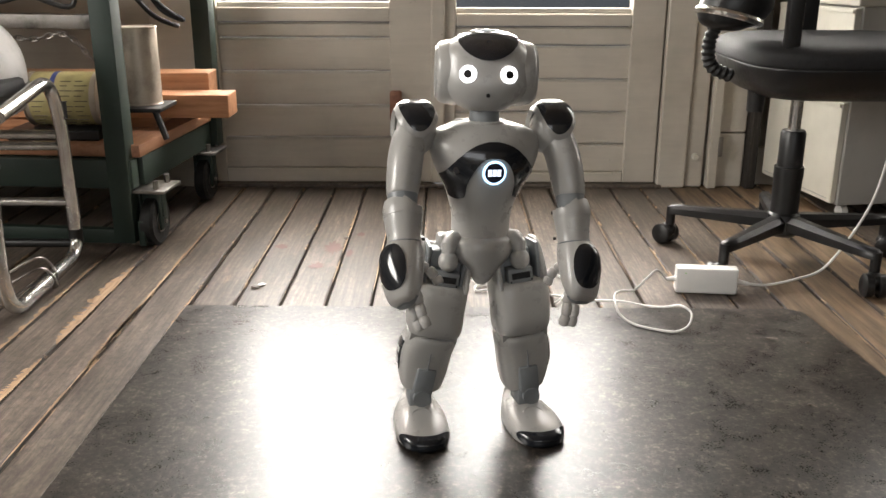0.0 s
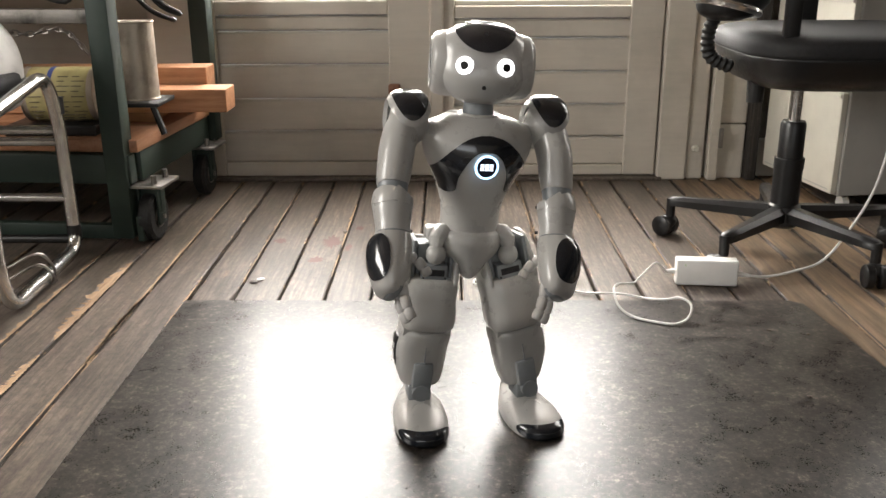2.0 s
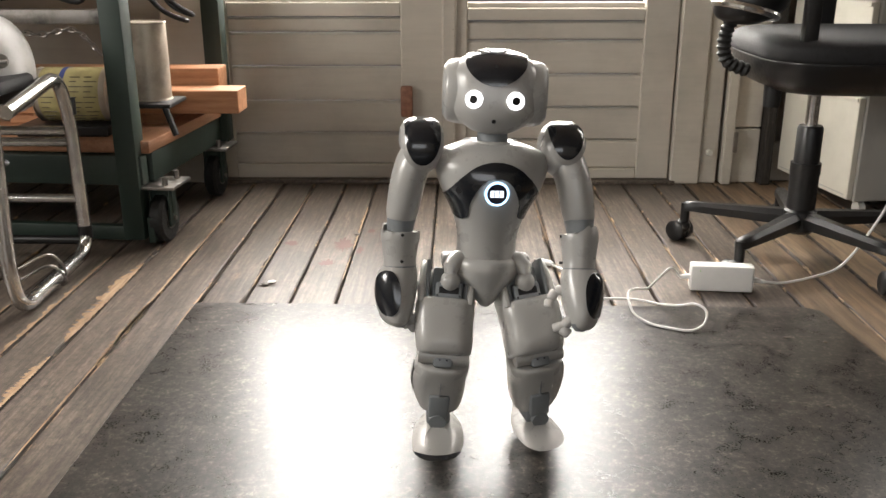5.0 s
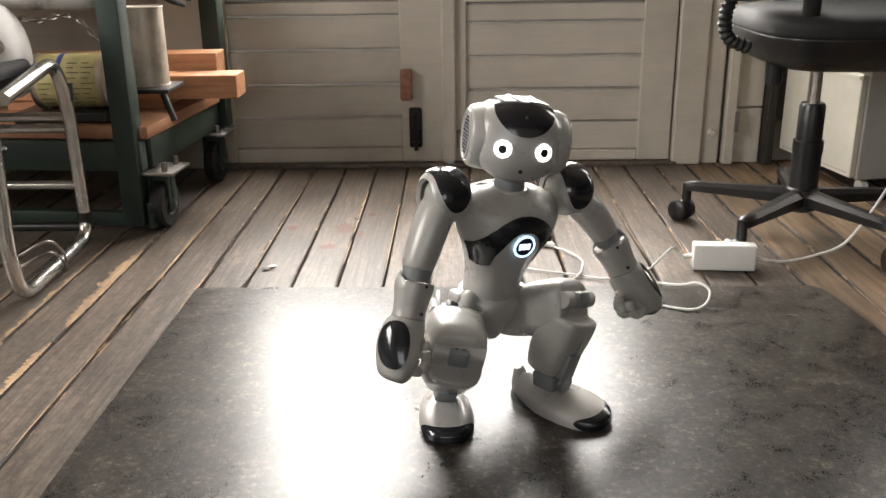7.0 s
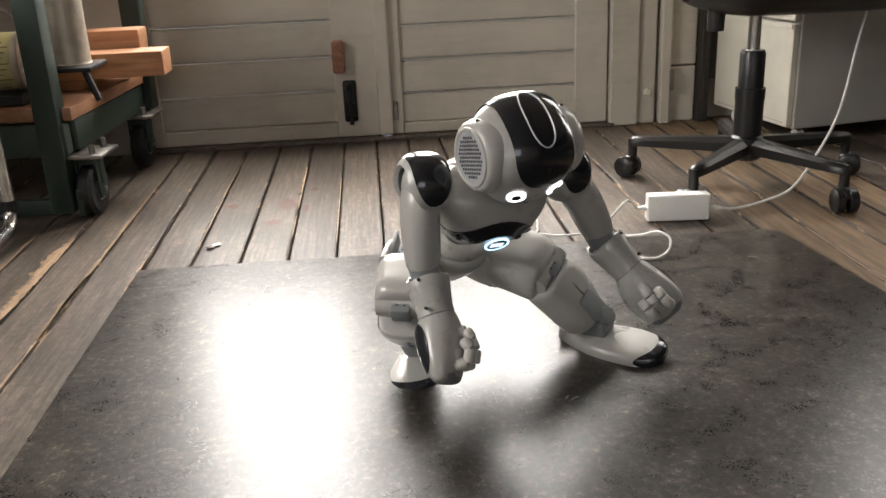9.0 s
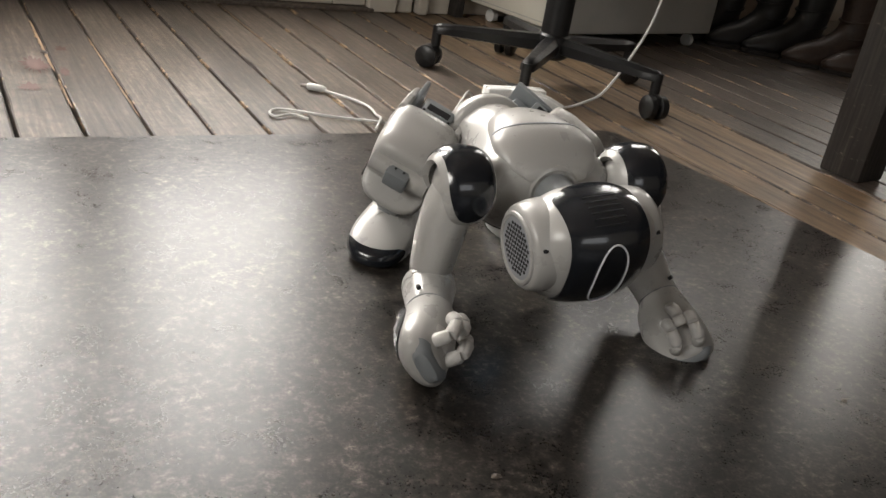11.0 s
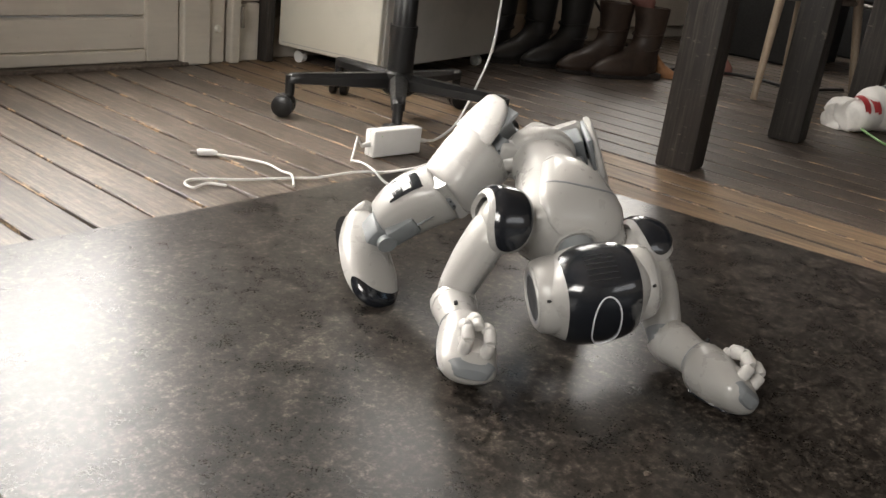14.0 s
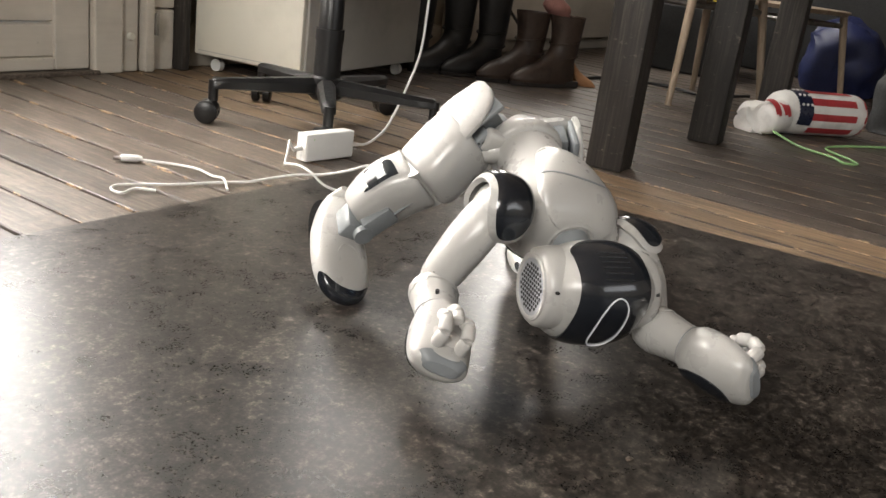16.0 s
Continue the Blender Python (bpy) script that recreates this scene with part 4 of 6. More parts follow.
tagged(link("pink_rag", loft([(0.24, 2.26, 2.36, 0.03, 0.04), (0.27, 2.25, 2.37, 0.05, 0.05), (0.30, 2.24, 2.38, 0.03, 0.03)], "z", 14), M_PINK), "reddish rag lying over a boot", "rag")


def wooden_chair(x, y, ang, label, seat_z=0.44):
    c = thing("wooden_chair", label, "chair", pose(x, y, 0, 0, 0, ang), group="chairs under the bench")
    bm = loft([(seat_z - 0.02, 0, 0, 0.19, 0.19), (seat_z - 0.004, 0, 0, 0.20, 0.20), (seat_z, 0, 0, 0.19, 0.19)], "z", 32, power=4, fine=2)
    part("seat", bm, M_BEECH, c, "pale wooden seat")
    for sx in (-1, 1):
        for sy in (-1, 1):
            part("leg", rod([(sx * 0.20, sy * 0.20, 0.0), (sx * 0.15, sy * 0.15, seat_z - 0.02)], [0.011, 0.016], None, 12), M_BEECH, c)
    for s in (-1, 1):
        part("rail", rod([(s * 0.155, -0.16, seat_z - 0.06), (s * 0.155, 0.16, seat_z - 0.06)], 0.010, None, 8), M_STEEL, c)
        part("rail", rod([(-0.16, s * 0.155, seat_z - 0.06), (0.16, s * 0.155, seat_z - 0.06)], 0.010, None, 8), M_STEEL, c)
    return c


wooden_chair(2.63, 1.995, -33, "wooden stool with splayed pale legs", 0.40)
wooden_chair(3.42, 1.88, -33, "pale wooden chair with splayed legs", 0.37)


def striped_sack():
    """A lying sack with red and white stripes and a dark blue starry end."""
    s = thing("striped_sack", "white sack with red stripes and a starry blue corner", "sack", pose(2.37, 1.46, 0.071, 0, 0, -36))
    L, r = 0.34, 0.068

    def fold(d):
        return 1 + 0.05 * math.sin(9 * d) + 0.03 * math.sin(23 * d)
    rows = [(-L / 2, 0, 0, 0.03, 0.03), (-L / 2 + 0.02, 0, 0, 0.062, 0.06), (-L / 4, 0, 0, r, r), (0, 0, 0, r * 1.04, r), (L / 4, 0, 0, r, r), (L / 2 - 0.02, 0, 0, 0.066, 0.064), (L / 2, 0, 0, 0.03, 0.03)]
    part("sack_body", loft(rows, "x", 40), M_BAGWHITE, s)
    for k in range(9):
        a0 = radians(20 + k * 40)
        bm = loft([(q[0], 0, 0, q[3] + 0.0012, q[4] + 0.0012) for q in rows[1:-1]], "x", 120)
        clipped(bm, lambda c, a0=a0: abs((math.atan2(c.z, c.y) - a0 + math.pi) % (2 * math.pi) - math.pi) < radians(9.5) and -0.06 < c.x < 0.15)
        part("stripe", bm, M_RED, s, "red printed stripe")
    bm = loft([(q[0], 0, 0, q[3] + 0.0014, q[4] + 0.0014) for q in rows[1:-1]], "x", 60)
    clipped(bm, lambda c: -0.115 < c.x < -0.062 and c.z > -0.03)
    part("blue_field", bm, M_NAVY, s, "dark blue printed field")
    for i in range(5):
        for j in range(3):
            a = radians(30 + 30 * i)
            x = -0.105 + 0.017 * j
            n_ = Vector((0, math.cos(a), math.sin(a)))
            part("star", disc(Vector((x, 0, 0)) + n_ * 0.0690, n_, 0.005, 0.0025, None, 5), M_BAGWHITE, s)
    for k in range(3):
        part("print_bar", box((L / 2 - 0.012, -0.035 + k * 0.026, -0.02), (L / 2 + 0.0025, -0.017 + k * 0.026, 0.035), 0.001), M_PLASTIC, s, smooth=False)
    part("neck", loft([(-L / 2 - 0.050, -0.03, -0.030, 0.030, 0.034), (-L / 2 - 0.035, -0.03, -0.024, 0.052, 0.044), (-L / 2, -0.022, -0.016, 0.056, 0.052), (-L / 2 + 0.04, -0.006, -0.006, 0.058, 0.060)], "x", 28), M_BAGWHITE, s)
    for k, (x, w) in enumerate(((-0.030, 0.010), (0.004, 0.012))):
        bm = loft([(-L / 2 + x - w, -0.026, -0.020, 0.0565, 0.0525), (-L / 2 + x + w, -0.022, -0.016, 0.0580, 0.0545)], "x", 48, fine=2)
        clipped(bm, lambda c: c.z > 0.0 and c.y < 0.0)
        part("red_patch", bm, M_RED, s, "red printed patch")
    return s


striped_sack()
def crumple(bm, amount, scale, seed):
    for v in bm.verts:
        v.co += Vector([noise.noise(v.co * scale + Vector((seed + 7 * i, 0, 0))) * amount for i in range(3)])
        v.co.z = max(v.co.z, 0.001)
    return bm


tagged(link("paper_bag", crumple(loft([(0.0, 2.20, 1.60, 0.03, 0.04), (0.02, 2.20, 1.60, 0.038, 0.045), (0.05, 2.20, 1.60, 0.034, 0.04), (0.08, 2.21, 1.61, 0.02, 0.03)], "z", 24), 0.03, 28, 1), M_BAGWHITE), "crumpled white paper bag with red print", "bag")
tagged(link("blue_bag", crumple(loft([(0.0, 3.86, 1.70, 0.13, 0.15), (0.12, 3.86, 1.70, 0.15, 0.17), (0.25, 3.84, 1.70, 0.12, 0.14), (0.32, 3.84, 1.70, 0.07, 0.09)], "z", 30, power=3.5), 0.05, 9, 3), M_NAVYBAG), "slumped blue bag under the chair", "bag")
tagged(link("black_sack", crumple(loft([(0.0, 2.85, 1.12, 0.18, 0.22), (0.10, 2.85, 1.12, 0.2, 0.25), (0.20, 2.86, 1.12, 0.15, 0.2), (0.25, 2.86, 1.12, 0.06, 0.08)], "z", 30), 0.07, 7, 5), M_RUBBER), "dark sack on the floor beside the chair", "sack")
tagged(link("dark_crate", box((4.25, 0.9, 0.0), (4.58, 2.5, 0.62), 0.01), M_RUBBER, None, False), "dark crate against the end wall", "crate")
tagged(link("yellow_box", box((3.47, 2.225, 0.3005), (3.60, 2.265, 0.335), 0.005), M_YELLOW, None, False), "yellow plastic tool on the low ledge", "tool")
tagged(link("low_ledge", box((3.42, 2.20, 0.0), (3.95, 2.6, 0.30), 0.01), M_RUBBER, None, False), "black low box behind the stool", "box")
tagged(link("red_scrap", loft([(0.0, 2.78, 2.24, 0.03, 0.03), (0.03, 2.78, 2.24, 0.025, 0.025), (0.06, 2.78, 2.25, 0.008, 0.01)], "z", 10), M_PINK), "small red plastic scrap on the floor", "scrap")
tagged(link("cable", rod(curve([(2.36, 2.7, 0.30), (2.42, 2.55, 0.12), (2.5, 2.40, 0.012), (2.65, 2.33, 0.008), (2.8, 2.15, 0.008), (2.75, 1.95, 0.008), (3.0, 1.85, 0.008)], 8), 0.006, None, 8), M_RUBBER), "black cable trailing over the floor", "cable")
tagged(link("lime_cord", rod(curve([(2.16, 1.52, 0.02), (2.08, 1.42, 0.006), (2.02, 1.31, 0.005), (1.97, 1.27, 0.005), (2.0, 1.24, 0.005), (2.05, 1.27, 0.005), (2.18, 1.36, 0.005), (2.45, 1.22, 0.005), (2.6, 1.05, 0.005)], 7), 0.0035, None, 7), M_LIME), "thin lime green cord on the floor", "cord")


def smear(x, y, w, h, mt, label, seed):
    """A thin dried film of paint on the boards."""
    bm = bmesh.new()
    r = random.Random(seed)
    ring = []
    for k in range(64):
        a = 2 * math.pi * k / 64
        q = r.uniform(0.45, 1.15)
        ring.append(bm.verts.new((x + w * q * math.cos(a), y + h * q * math.sin(a), 0.0009)))
    bm.faces.new(ring)
    return tagged(link("paint_smear", bm, mt, None, False), label, "stain", group="red smears on the floor")


for k, (x, y, w, h) in enumerate(((-0.148, 2.289, 0.024, 0.05), (-0.105, 2.25, 0.010, 0.03), (-0.17, 2.16, 0.020, 0.022), (-0.275, 2.30, 0.018, 0.02), (-0.09, 2.40, 0.012, 0.02))):
    smear(x, y, w, h, M_SMEAR, "faded red paint smear on the floorboards", k)

# ---------------------------------------------------------------- robot
S = 1.0


def bot_loft(rows, axis="z", n=28, power=2.0, fine=4):
    return loft(rows, axis, n, None, power, fine, S)


def scaled(bm):
    bmesh.ops.transform(bm, matrix=Matrix.Scale(S, 4), verts=bm.verts)
    return bm


TORSO = [(-0.066, 0.0, 0, 0.026, 0.030), (-0.050, 0.0, 0, 0.036, 0.041), (-0.015, 0.0, 0, 0.041, 0.042), (0.02, 0.003, 0, 0.048, 0.052), (0.055, 0.007, 0, 0.055, 0.070),
         (0.083, 0.006, 0, 0.053, 0.077), (0.101, 0.002, 0, 0.045, 0.071), (0.111, 0.0, 0, 0.034, 0.050), (0.116, 0.0, 0, 0.022, 0.028)]
HEAD = [(0.001, 0.016, 0, 0.014, 0.0168), (0.006, 0.013, 0, 0.030, 0.0318), (0.019, 0.007, 0, 0.046, 0.0496), (0.034, 0.003, 0, 0.054, 0.0608), (0.056, -0.001, 0, 0.057, 0.0640),
        (0.078, -0.003, 0, 0.055, 0.0626), (0.093, -0.005, 0, 0.047, 0.0524), (0.104, -0.006, 0, 0.033, 0.0346), (0.109, -0.007, 0, 0.014, 0.0131)]


def section(rows, z):
    d = curve_n(rows, 6)
    zs = [r[0] for r in d]
    return [float(np.interp(z, zs, [r[i] for r in d])) for i in range(5)]


HEAD_POWER = 2.5


def front(rows, y, z, out=0.0):
    _, ca, _, ra, rb = section(rows, z)
    k, p = min(abs(y) / rb, 0.98), HEAD_POWER if rows is HEAD else 2.0
    return ca + ra * (1 - k ** p) ** (1 / p) + out


def patch(rows, inside, out, zr, ymax, cells=(64, 48), back=False):
    """A shell piece that follows the front (or back) of a lofted body."""
    bm = bmesh.new()
    grid = {}
    ny, nz = cells
    for i in range(ny + 1):
        for j in range(nz + 1):
            z = zr[0] + (zr[1] - zr[0]) * j / nz
            _, ca, _, ra, rb = section_cache(rows, round(z, 6))
            t = ymax * (2 * i / ny - 1)
            y = t * 1.0
            k = max(-0.985, min(0.985, y / rb))
            x = ca + (-1 if back else 1) * ra * math.sqrt(1 - k * k)
            grid[i, j] = (x, k * rb, z)
    vs = {}
    for i in range(ny):
        for j in range(nz):
            q = [(i, j), (i + 1, j), (i + 1, j + 1), (i, j + 1)]
            c = [sum(grid[k][a] for k in q) / 4 for a in range(3)]
            if inside(c[1], c[2]):
                for k in q:
                    if k not in vs:
                        x, y, z = grid[k]
                        _, ca, _, ra, rb = section_cache(rows, round(z, 6))
                        nrm = Vector(((x - ca) / ra ** 2, y / rb ** 2, 0)).normalized()
                        vs[k] = bm.verts.new((Vector((x, y, z)) + nrm * out) * S)
                bm.faces.new([vs[k] for k in q])
    bmesh.ops.recalc_face_normals(bm, faces=bm.faces)
    for _ in range(3):
        edge = [v for v in bm.verts if v.is_boundary]
        new_co = {}
        for v in edge:
            nb = [e.other_vert(v).co for e in v.link_edges if e.is_boundary]
            if len(nb) == 2:
                new_co[v] = v.co * 0.5 + (nb[0] + nb[1]) * 0.25
        for v, co in new_co.items():
            v.co = co
    bmesh.ops.solidify(bm, geom=list(bm.faces), thickness=0.003)
    return bm


SECTIONS = {}


def section_cache(rows, z):
    key = (id(rows), z)
    if key not in SECTIONS:
        SECTIONS[key] = section(rows, z)
    return SECTIONS[key]


DENSE = {}


def dense(rows):
    if id(rows) not in DENSE:
        DENSE[id(rows)] = (np.array(curve_n(rows, 6)), rows)
    return DENSE[id(rows)][0]


def on_loft(rows, s, phi, axis="z", power=2.0, out=0.0):
    """The point of a lofted shell at place s on its axis and angle phi round it."""
    d = dense(rows)
    o = np.argsort(d[:, 0])
    ca, cb, ra, rb = (float(np.interp(s, d[o, 0], d[o, i])) for i in range(1, 5))
    c, e = math.cos(phi), math.sin(phi)
    a = ca + (ra + out) * math.copysign(abs(c) ** (2 / power), c)
    b = cb + (rb + out) * math.copysign(abs(e) ** (2 / power), e)
    return Vector({"z": (a, b, s), "x": (s, a, b), "y": (a, s, b)}[axis])


def polar_sheet(point, rings=8, n=44, thick=0.003):
    """A rounded sheet from point(rho, angle), rho from 0 to 1, with some depth inwards."""
    bm = bmesh.new()
    mid = bm.verts.new(point(0.0, 0.0) * S)
    last = None
    for i in range(1, rings + 1):
        ring = [bm.verts.new(point(i / rings, 2 * math.pi * k / n) * S) for k in range(n)]
        for k in range(n):
            if last is None:
                bm.faces.new((mid, ring[k], ring[(k + 1) % n]))
            else:
                bm.faces.new((last[k], ring[k], ring[(k + 1) % n], last[(k + 1) % n]))
        last = ring
    bmesh.ops.recalc_face_normals(bm, faces=bm.faces)
    bmesh.ops.solidify(bm, geom=list(bm.faces), thickness=thick)
    return bm


def oval_on(rows, s0, phi0, ds, dphi, axis="z", power=2.0, out=0.0015, square=2.0, rings=8):
    def point(rho, a):
        c, e = math.cos(a), math.sin(a)
        return on_loft(rows, s0 + ds * rho * math.copysign(abs(c) ** (2 / square), c), phi0 + dphi * rho * math.copysign(abs(e) ** (2 / square), e), axis, power, out)
    return polar_sheet(point, rings)


def band_sheet(point, a0, a1, width, n=44, m=14, thick=0.003):
    """A long sheet with rounded ends: point(angle, v) over angles a0 to a1, half as wide as width(0..1) says."""
    bm = bmesh.new()
    rows_ = []
    for i in range(n + 1):
        k = 0.5 - 0.5 * math.cos(math.pi * i / n)
        w = width(k)
        rows_.append([bm.verts.new(point(a0 + (a1 - a0) * k, w * (2 * j / m - 1)) * S) for j in range(m + 1)])
    for a, b in zip(rows_, rows_[1:]):
        for j in range(m):
            bm.faces.new((a[j], a[j + 1], b[j + 1], b[j]))
    bmesh.ops.remove_doubles(bm, verts=bm.verts, dist=1e-5)
    bmesh.ops.recalc_face_normals(bm, faces=bm.faces)
    bmesh.ops.solidify(bm, geom=list(bm.faces), thickness=thick)
    return bm


def round_ends(r0, r1, w):
    def width(k):
        e0 = math.sqrt(max(0.0, 1 - (1 - min(1.0, k / r0)) ** 2))
        e1 = math.sqrt(max(0.0, 1 - (1 - min(1.0, (1 - k) / r1)) ** 2))
        return max(0.0004, w * e0 * e1)
    return width


robot = thing("humanoid_robot", "white and gloss black humanoid toy robot with glowing eyes", "robot")
PARTS = {}

# torso
torso = part("torso", bot_loft(TORSO, "z", 40), M_SHELL, robot, "white moulded chest shell")


def chest_black(y, z):
    a = abs(y)
    if a > 0.067 or z > 0.094 - 0.052 * (a / 0.067) ** 2.3:
        return False
    if a > 0.044:
        return z > 0.012 + 0.028 * ((a - 0.044) / 0.023) ** 1.4
    if a > 0.033:
        return z > 0.012 + 0.006 * ((0.044 - a) / 0.011) ** 2
    return z > 0.0725 - 0.036 * (a / 0.033) ** 3 - (0.02 if a > 0.0325 else 0)


part("chest_panel", patch(TORSO, chest_black, 0.0016, (0.006, 0.102), 0.069, (96, 72)), M_BLACK, torso, "gloss black arched chest panel")
bx = front(TORSO, 0, 0.054)
part("button_ring", scaled(torus((bx + 0.0015, 0, 0.054), (1, 0, -0.06), 0.0148, 0.0016, None, 36, 8)), M_RING, torso, "glowing blue-white ring")
part("button", scaled(disc((bx - 0.002, 0, 0.054), (1, 0, -0.06), 0.0140, 0.0042, None, 32)), M_NAVY, torso, "dark blue round button")
for k in range(3):
    part("button_mark", scaled(box((bx + 0.002, -0.0088 + k * 0.0062, 0.0495), (bx + 0.0031, -0.0038 + k * 0.0062, 0.0585), 0.0004)), M_MARK, torso, "lit white bar")
for y in (-0.028, 0.028, -0.048, 0.048):
    part("sonar_dot", scaled(disc((front(TORSO, y, 0.070 - 0.3 * abs(y)) + 0.0, y, 0.070 - 0.3 * abs(y)), (1, y * 6, 0), 0.0045, 0.0028, None, 16)), M_DARK, torso)
part("back_hump", bot_loft([(-0.01, -0.026, 0, 0.014, 0.022), (0.015, -0.034, 0, 0.020, 0.034), (0.045, -0.038, 0, 0.022, 0.046), (0.08, -0.036, 0, 0.021, 0.056), (0.104, -0.026, 0, 0.016, 0.050), (0.116, -0.018, 0, 0.008, 0.034)], "z", 32), M_SHELL, torso, "white back cover with a seam")
part("back_seam", patch(BACK_ROWS := [(-0.01, -0.026, 0, 0.014, 0.022), (0.015, -0.034, 0, 0.020, 0.034), (0.045, -0.038, 0, 0.022, 0.046), (0.08, -0.036, 0, 0.021, 0.056), (0.104, -0.026, 0, 0.016, 0.050), (0.116, -0.018, 0, 0.008, 0.034)],
                        lambda y, z: abs(z - 0.074 + 4.0 * y * y) < 0.0011, 0.0006, (0.05, 0.10), 0.055, (40, 60), True), M_GREY, torso)
part("neck", scaled(rod([(0, 0, 0.108), (0, 0, 0.142)], [0.022, 0.019], None, 24)), M_GREY, robot, "grey neck")
part("collar", scaled(torus((0, 0, 0.1125), (0, 0, 1), 0.0255, 0.0045, None, 32, 8)), M_SHELL, torso)

# pelvis
pelvis = part("pelvis", bot_loft([(-0.042, 0.0, 0, 0.036, 0.038), (-0.047, 0.0, 0, 0.0435, 0.0465), (-0.055, 0.001, 0, 0.0455, 0.0485), (-0.063, 0.002, 0, 0.0445, 0.0475), (-0.074, 0.004, 0, 0.040, 0.043), (-0.090, 0.006, 0, 0.034, 0.027), (-0.106, 0.008, 0, 0.026, 0.015), (-0.114, 0.010, 0, 0.014, 0.008)], "z", 36), M_SHELL, robot, "white pointed hip shell")
for s in (-1, 1):
    hl = part("hip_link", scaled(rod([(0.008, s * 0.030, -0.048), (0.016, s * 0.044, -0.050), (0.024, s * 0.051, -0.056), (0.028, s * 0.052, -0.068)], [0.013, 0.014, 0.0115, 0.0085], None, 16)), M_SHELL, robot, "white rounded hip link")
    part("ball_end", scaled(ball((0.029, s * 0.052, -0.076), (0.0135, 0.0140, 0.0150))), M_SHELL, hl)
    part("hip_housing", scaled(box((-0.012, s * 0.047 - 0.016, -0.062), (0.016, s * 0.047 + 0.014, -0.042), 0.006, seg=3)), M_SHELL, hl, "white square hip housing")

# head
head = part("head", bot_loft(HEAD, "z", 56, HEAD_POWER), M_SHELL, robot, "white rounded head")
PARTS["head"] = head


def head_point(a, y, out=0.0022):
    """The head's skin at sideways place y, at the angle a from straight ahead, over the crown."""
    d = dense(HEAD)
    o, z0 = d[np.argsort(d[:, 0])], 0.054
    lo, hi = 0.0, 0.09
    for _ in range(22):
        r = (lo + hi) / 2
        x, z = r * math.cos(a), z0 + r * math.sin(a)
        inside = False
        if o[0, 0] < z < o[-1, 0]:
            ca, ra, rb = (float(np.interp(z, o[:, 0], o[:, i])) for i in (1, 3, 4))
            inside = abs((x - ca) / ra) ** HEAD_POWER + abs(y / rb) ** HEAD_POWER < 1
        lo, hi = (r, hi) if inside else (lo, r)
    r = lo + out
    return Vector((r * math.cos(a), y, z0 + r * math.sin(a)))


part("head_cap", band_sheet(head_point, radians(10), radians(208), round_ends(0.20, 0.10, 0.0400), 60, 18, 0.004), M_BLACK, head, "gloss black crown and back of the head")
for s in (-1, 1):
    e = part("ear", scaled(rod([(-0.002, s * 0.0395, 0.054), (-0.002, s * 0.0526, 0.054), (-0.002, s * 0.0620, 0.054), (-0.002, s * 0.0653, 0.054), (-0.002, s * 0.0669, 0.054)], [0.0445, 0.0435, 0.041, 0.0385, 0.035], None, 36)), M_SHELL, head, "round white ear housing")
    part("ear_rim", scaled(torus((-0.002, s * 0.0663, 0.054), (0, 1, 0), 0.0325, 0.0030, None, 36, 8)), M_SHELL, e)
    part("speaker", scaled(disc((-0.002, s * 0.0660, 0.054), (0, s, 0), 0.0300, 0.0014, None, 32)), M_GRILLE, e, "grey speaker grille")
    holes = bmesh.new()
    for i in range(-5, 6):
        for j in range(-5, 6):
            hx, hz = (i + 0.5 * (j % 2)) * 0.0052, j * 0.0046
            if hx * hx + hz * hz < 0.0245 ** 2:
                disc((-0.002 + hx, s * 0.0672, 0.054 + hz), (0, s, 0), 0.0019, 0.0006, holes, 6)
    part("grille_mesh", scaled(holes), M_DARK, e)
    for dz in (0.0, 0.010):
        part("microphone", scaled(disc((-0.030, s * 0.0560, 0.078 + dz * 0.6), (-0.5, s, 0.3), 0.0018, 0.004, None, 10)), M_DARK, head)
    ex = front(HEAD, 0.0265, 0.0465)
    n_ = Vector((1, s * 0.30, 0.0)).normalized()
    p = Vector((ex - 0.002, s * 0.0265, 0.0465))
    part("eye", scaled(disc(p, n_, 0.0118, 0.0036, None, 28, 0.0112)), M_EYE, head, "glowing white eye")
    part("pupil", scaled(disc(p + n_ * 0.0034, n_, 0.0056, 0.0008, None, 18)), M_DARK, head, "dark pupil")
part("mouth", scaled(disc((front(HEAD, 0, 0.020) - 0.002, 0, 0.020), (1, 0, -0.35), 0.0028, 0.003, None, 12)), M_DARK, head)
part("forehead_camera", scaled(disc((front(HEAD, 0, 0.088) + 0.001, 0, 0.0885), (1, 0, 0.4), 0.0028, 0.002, None, 12)), M_DARK, head)
pts = []
for k in range(49):
    a = 2 * math.pi * k / 48
    u, w = 0.0155 * math.cos(a), math.copysign(abs(math.sin(a)) ** 0.7, math.sin(a))
    pts.append(head_point(radians(98) + radians(36) * w, u, 0.0030))
part("touch_sensor_outline", scaled(rod(pts, 0.0009, None, 6)), M_LED, head, "thin bright outline of the head sensor")
for k in range(6):
    part("vent_slot", scaled(rod([head_point(radians(150 + 6 * k), y, 0.0022) for y in (-0.016, -0.008, 0.0, 0.008, 0.016)], 0.0007, None, 6)), M_DARK, head)

DIGITS = []


def bent(a, b, y):
    """The pose of a finger joint that runs from a to b, both (x, z) in the palm."""
    return pose(a[0] * S, y * S, a[1] * S, 0, math.degrees(math.atan2(a[1] - b[1], b[0] - a[0])), 0)


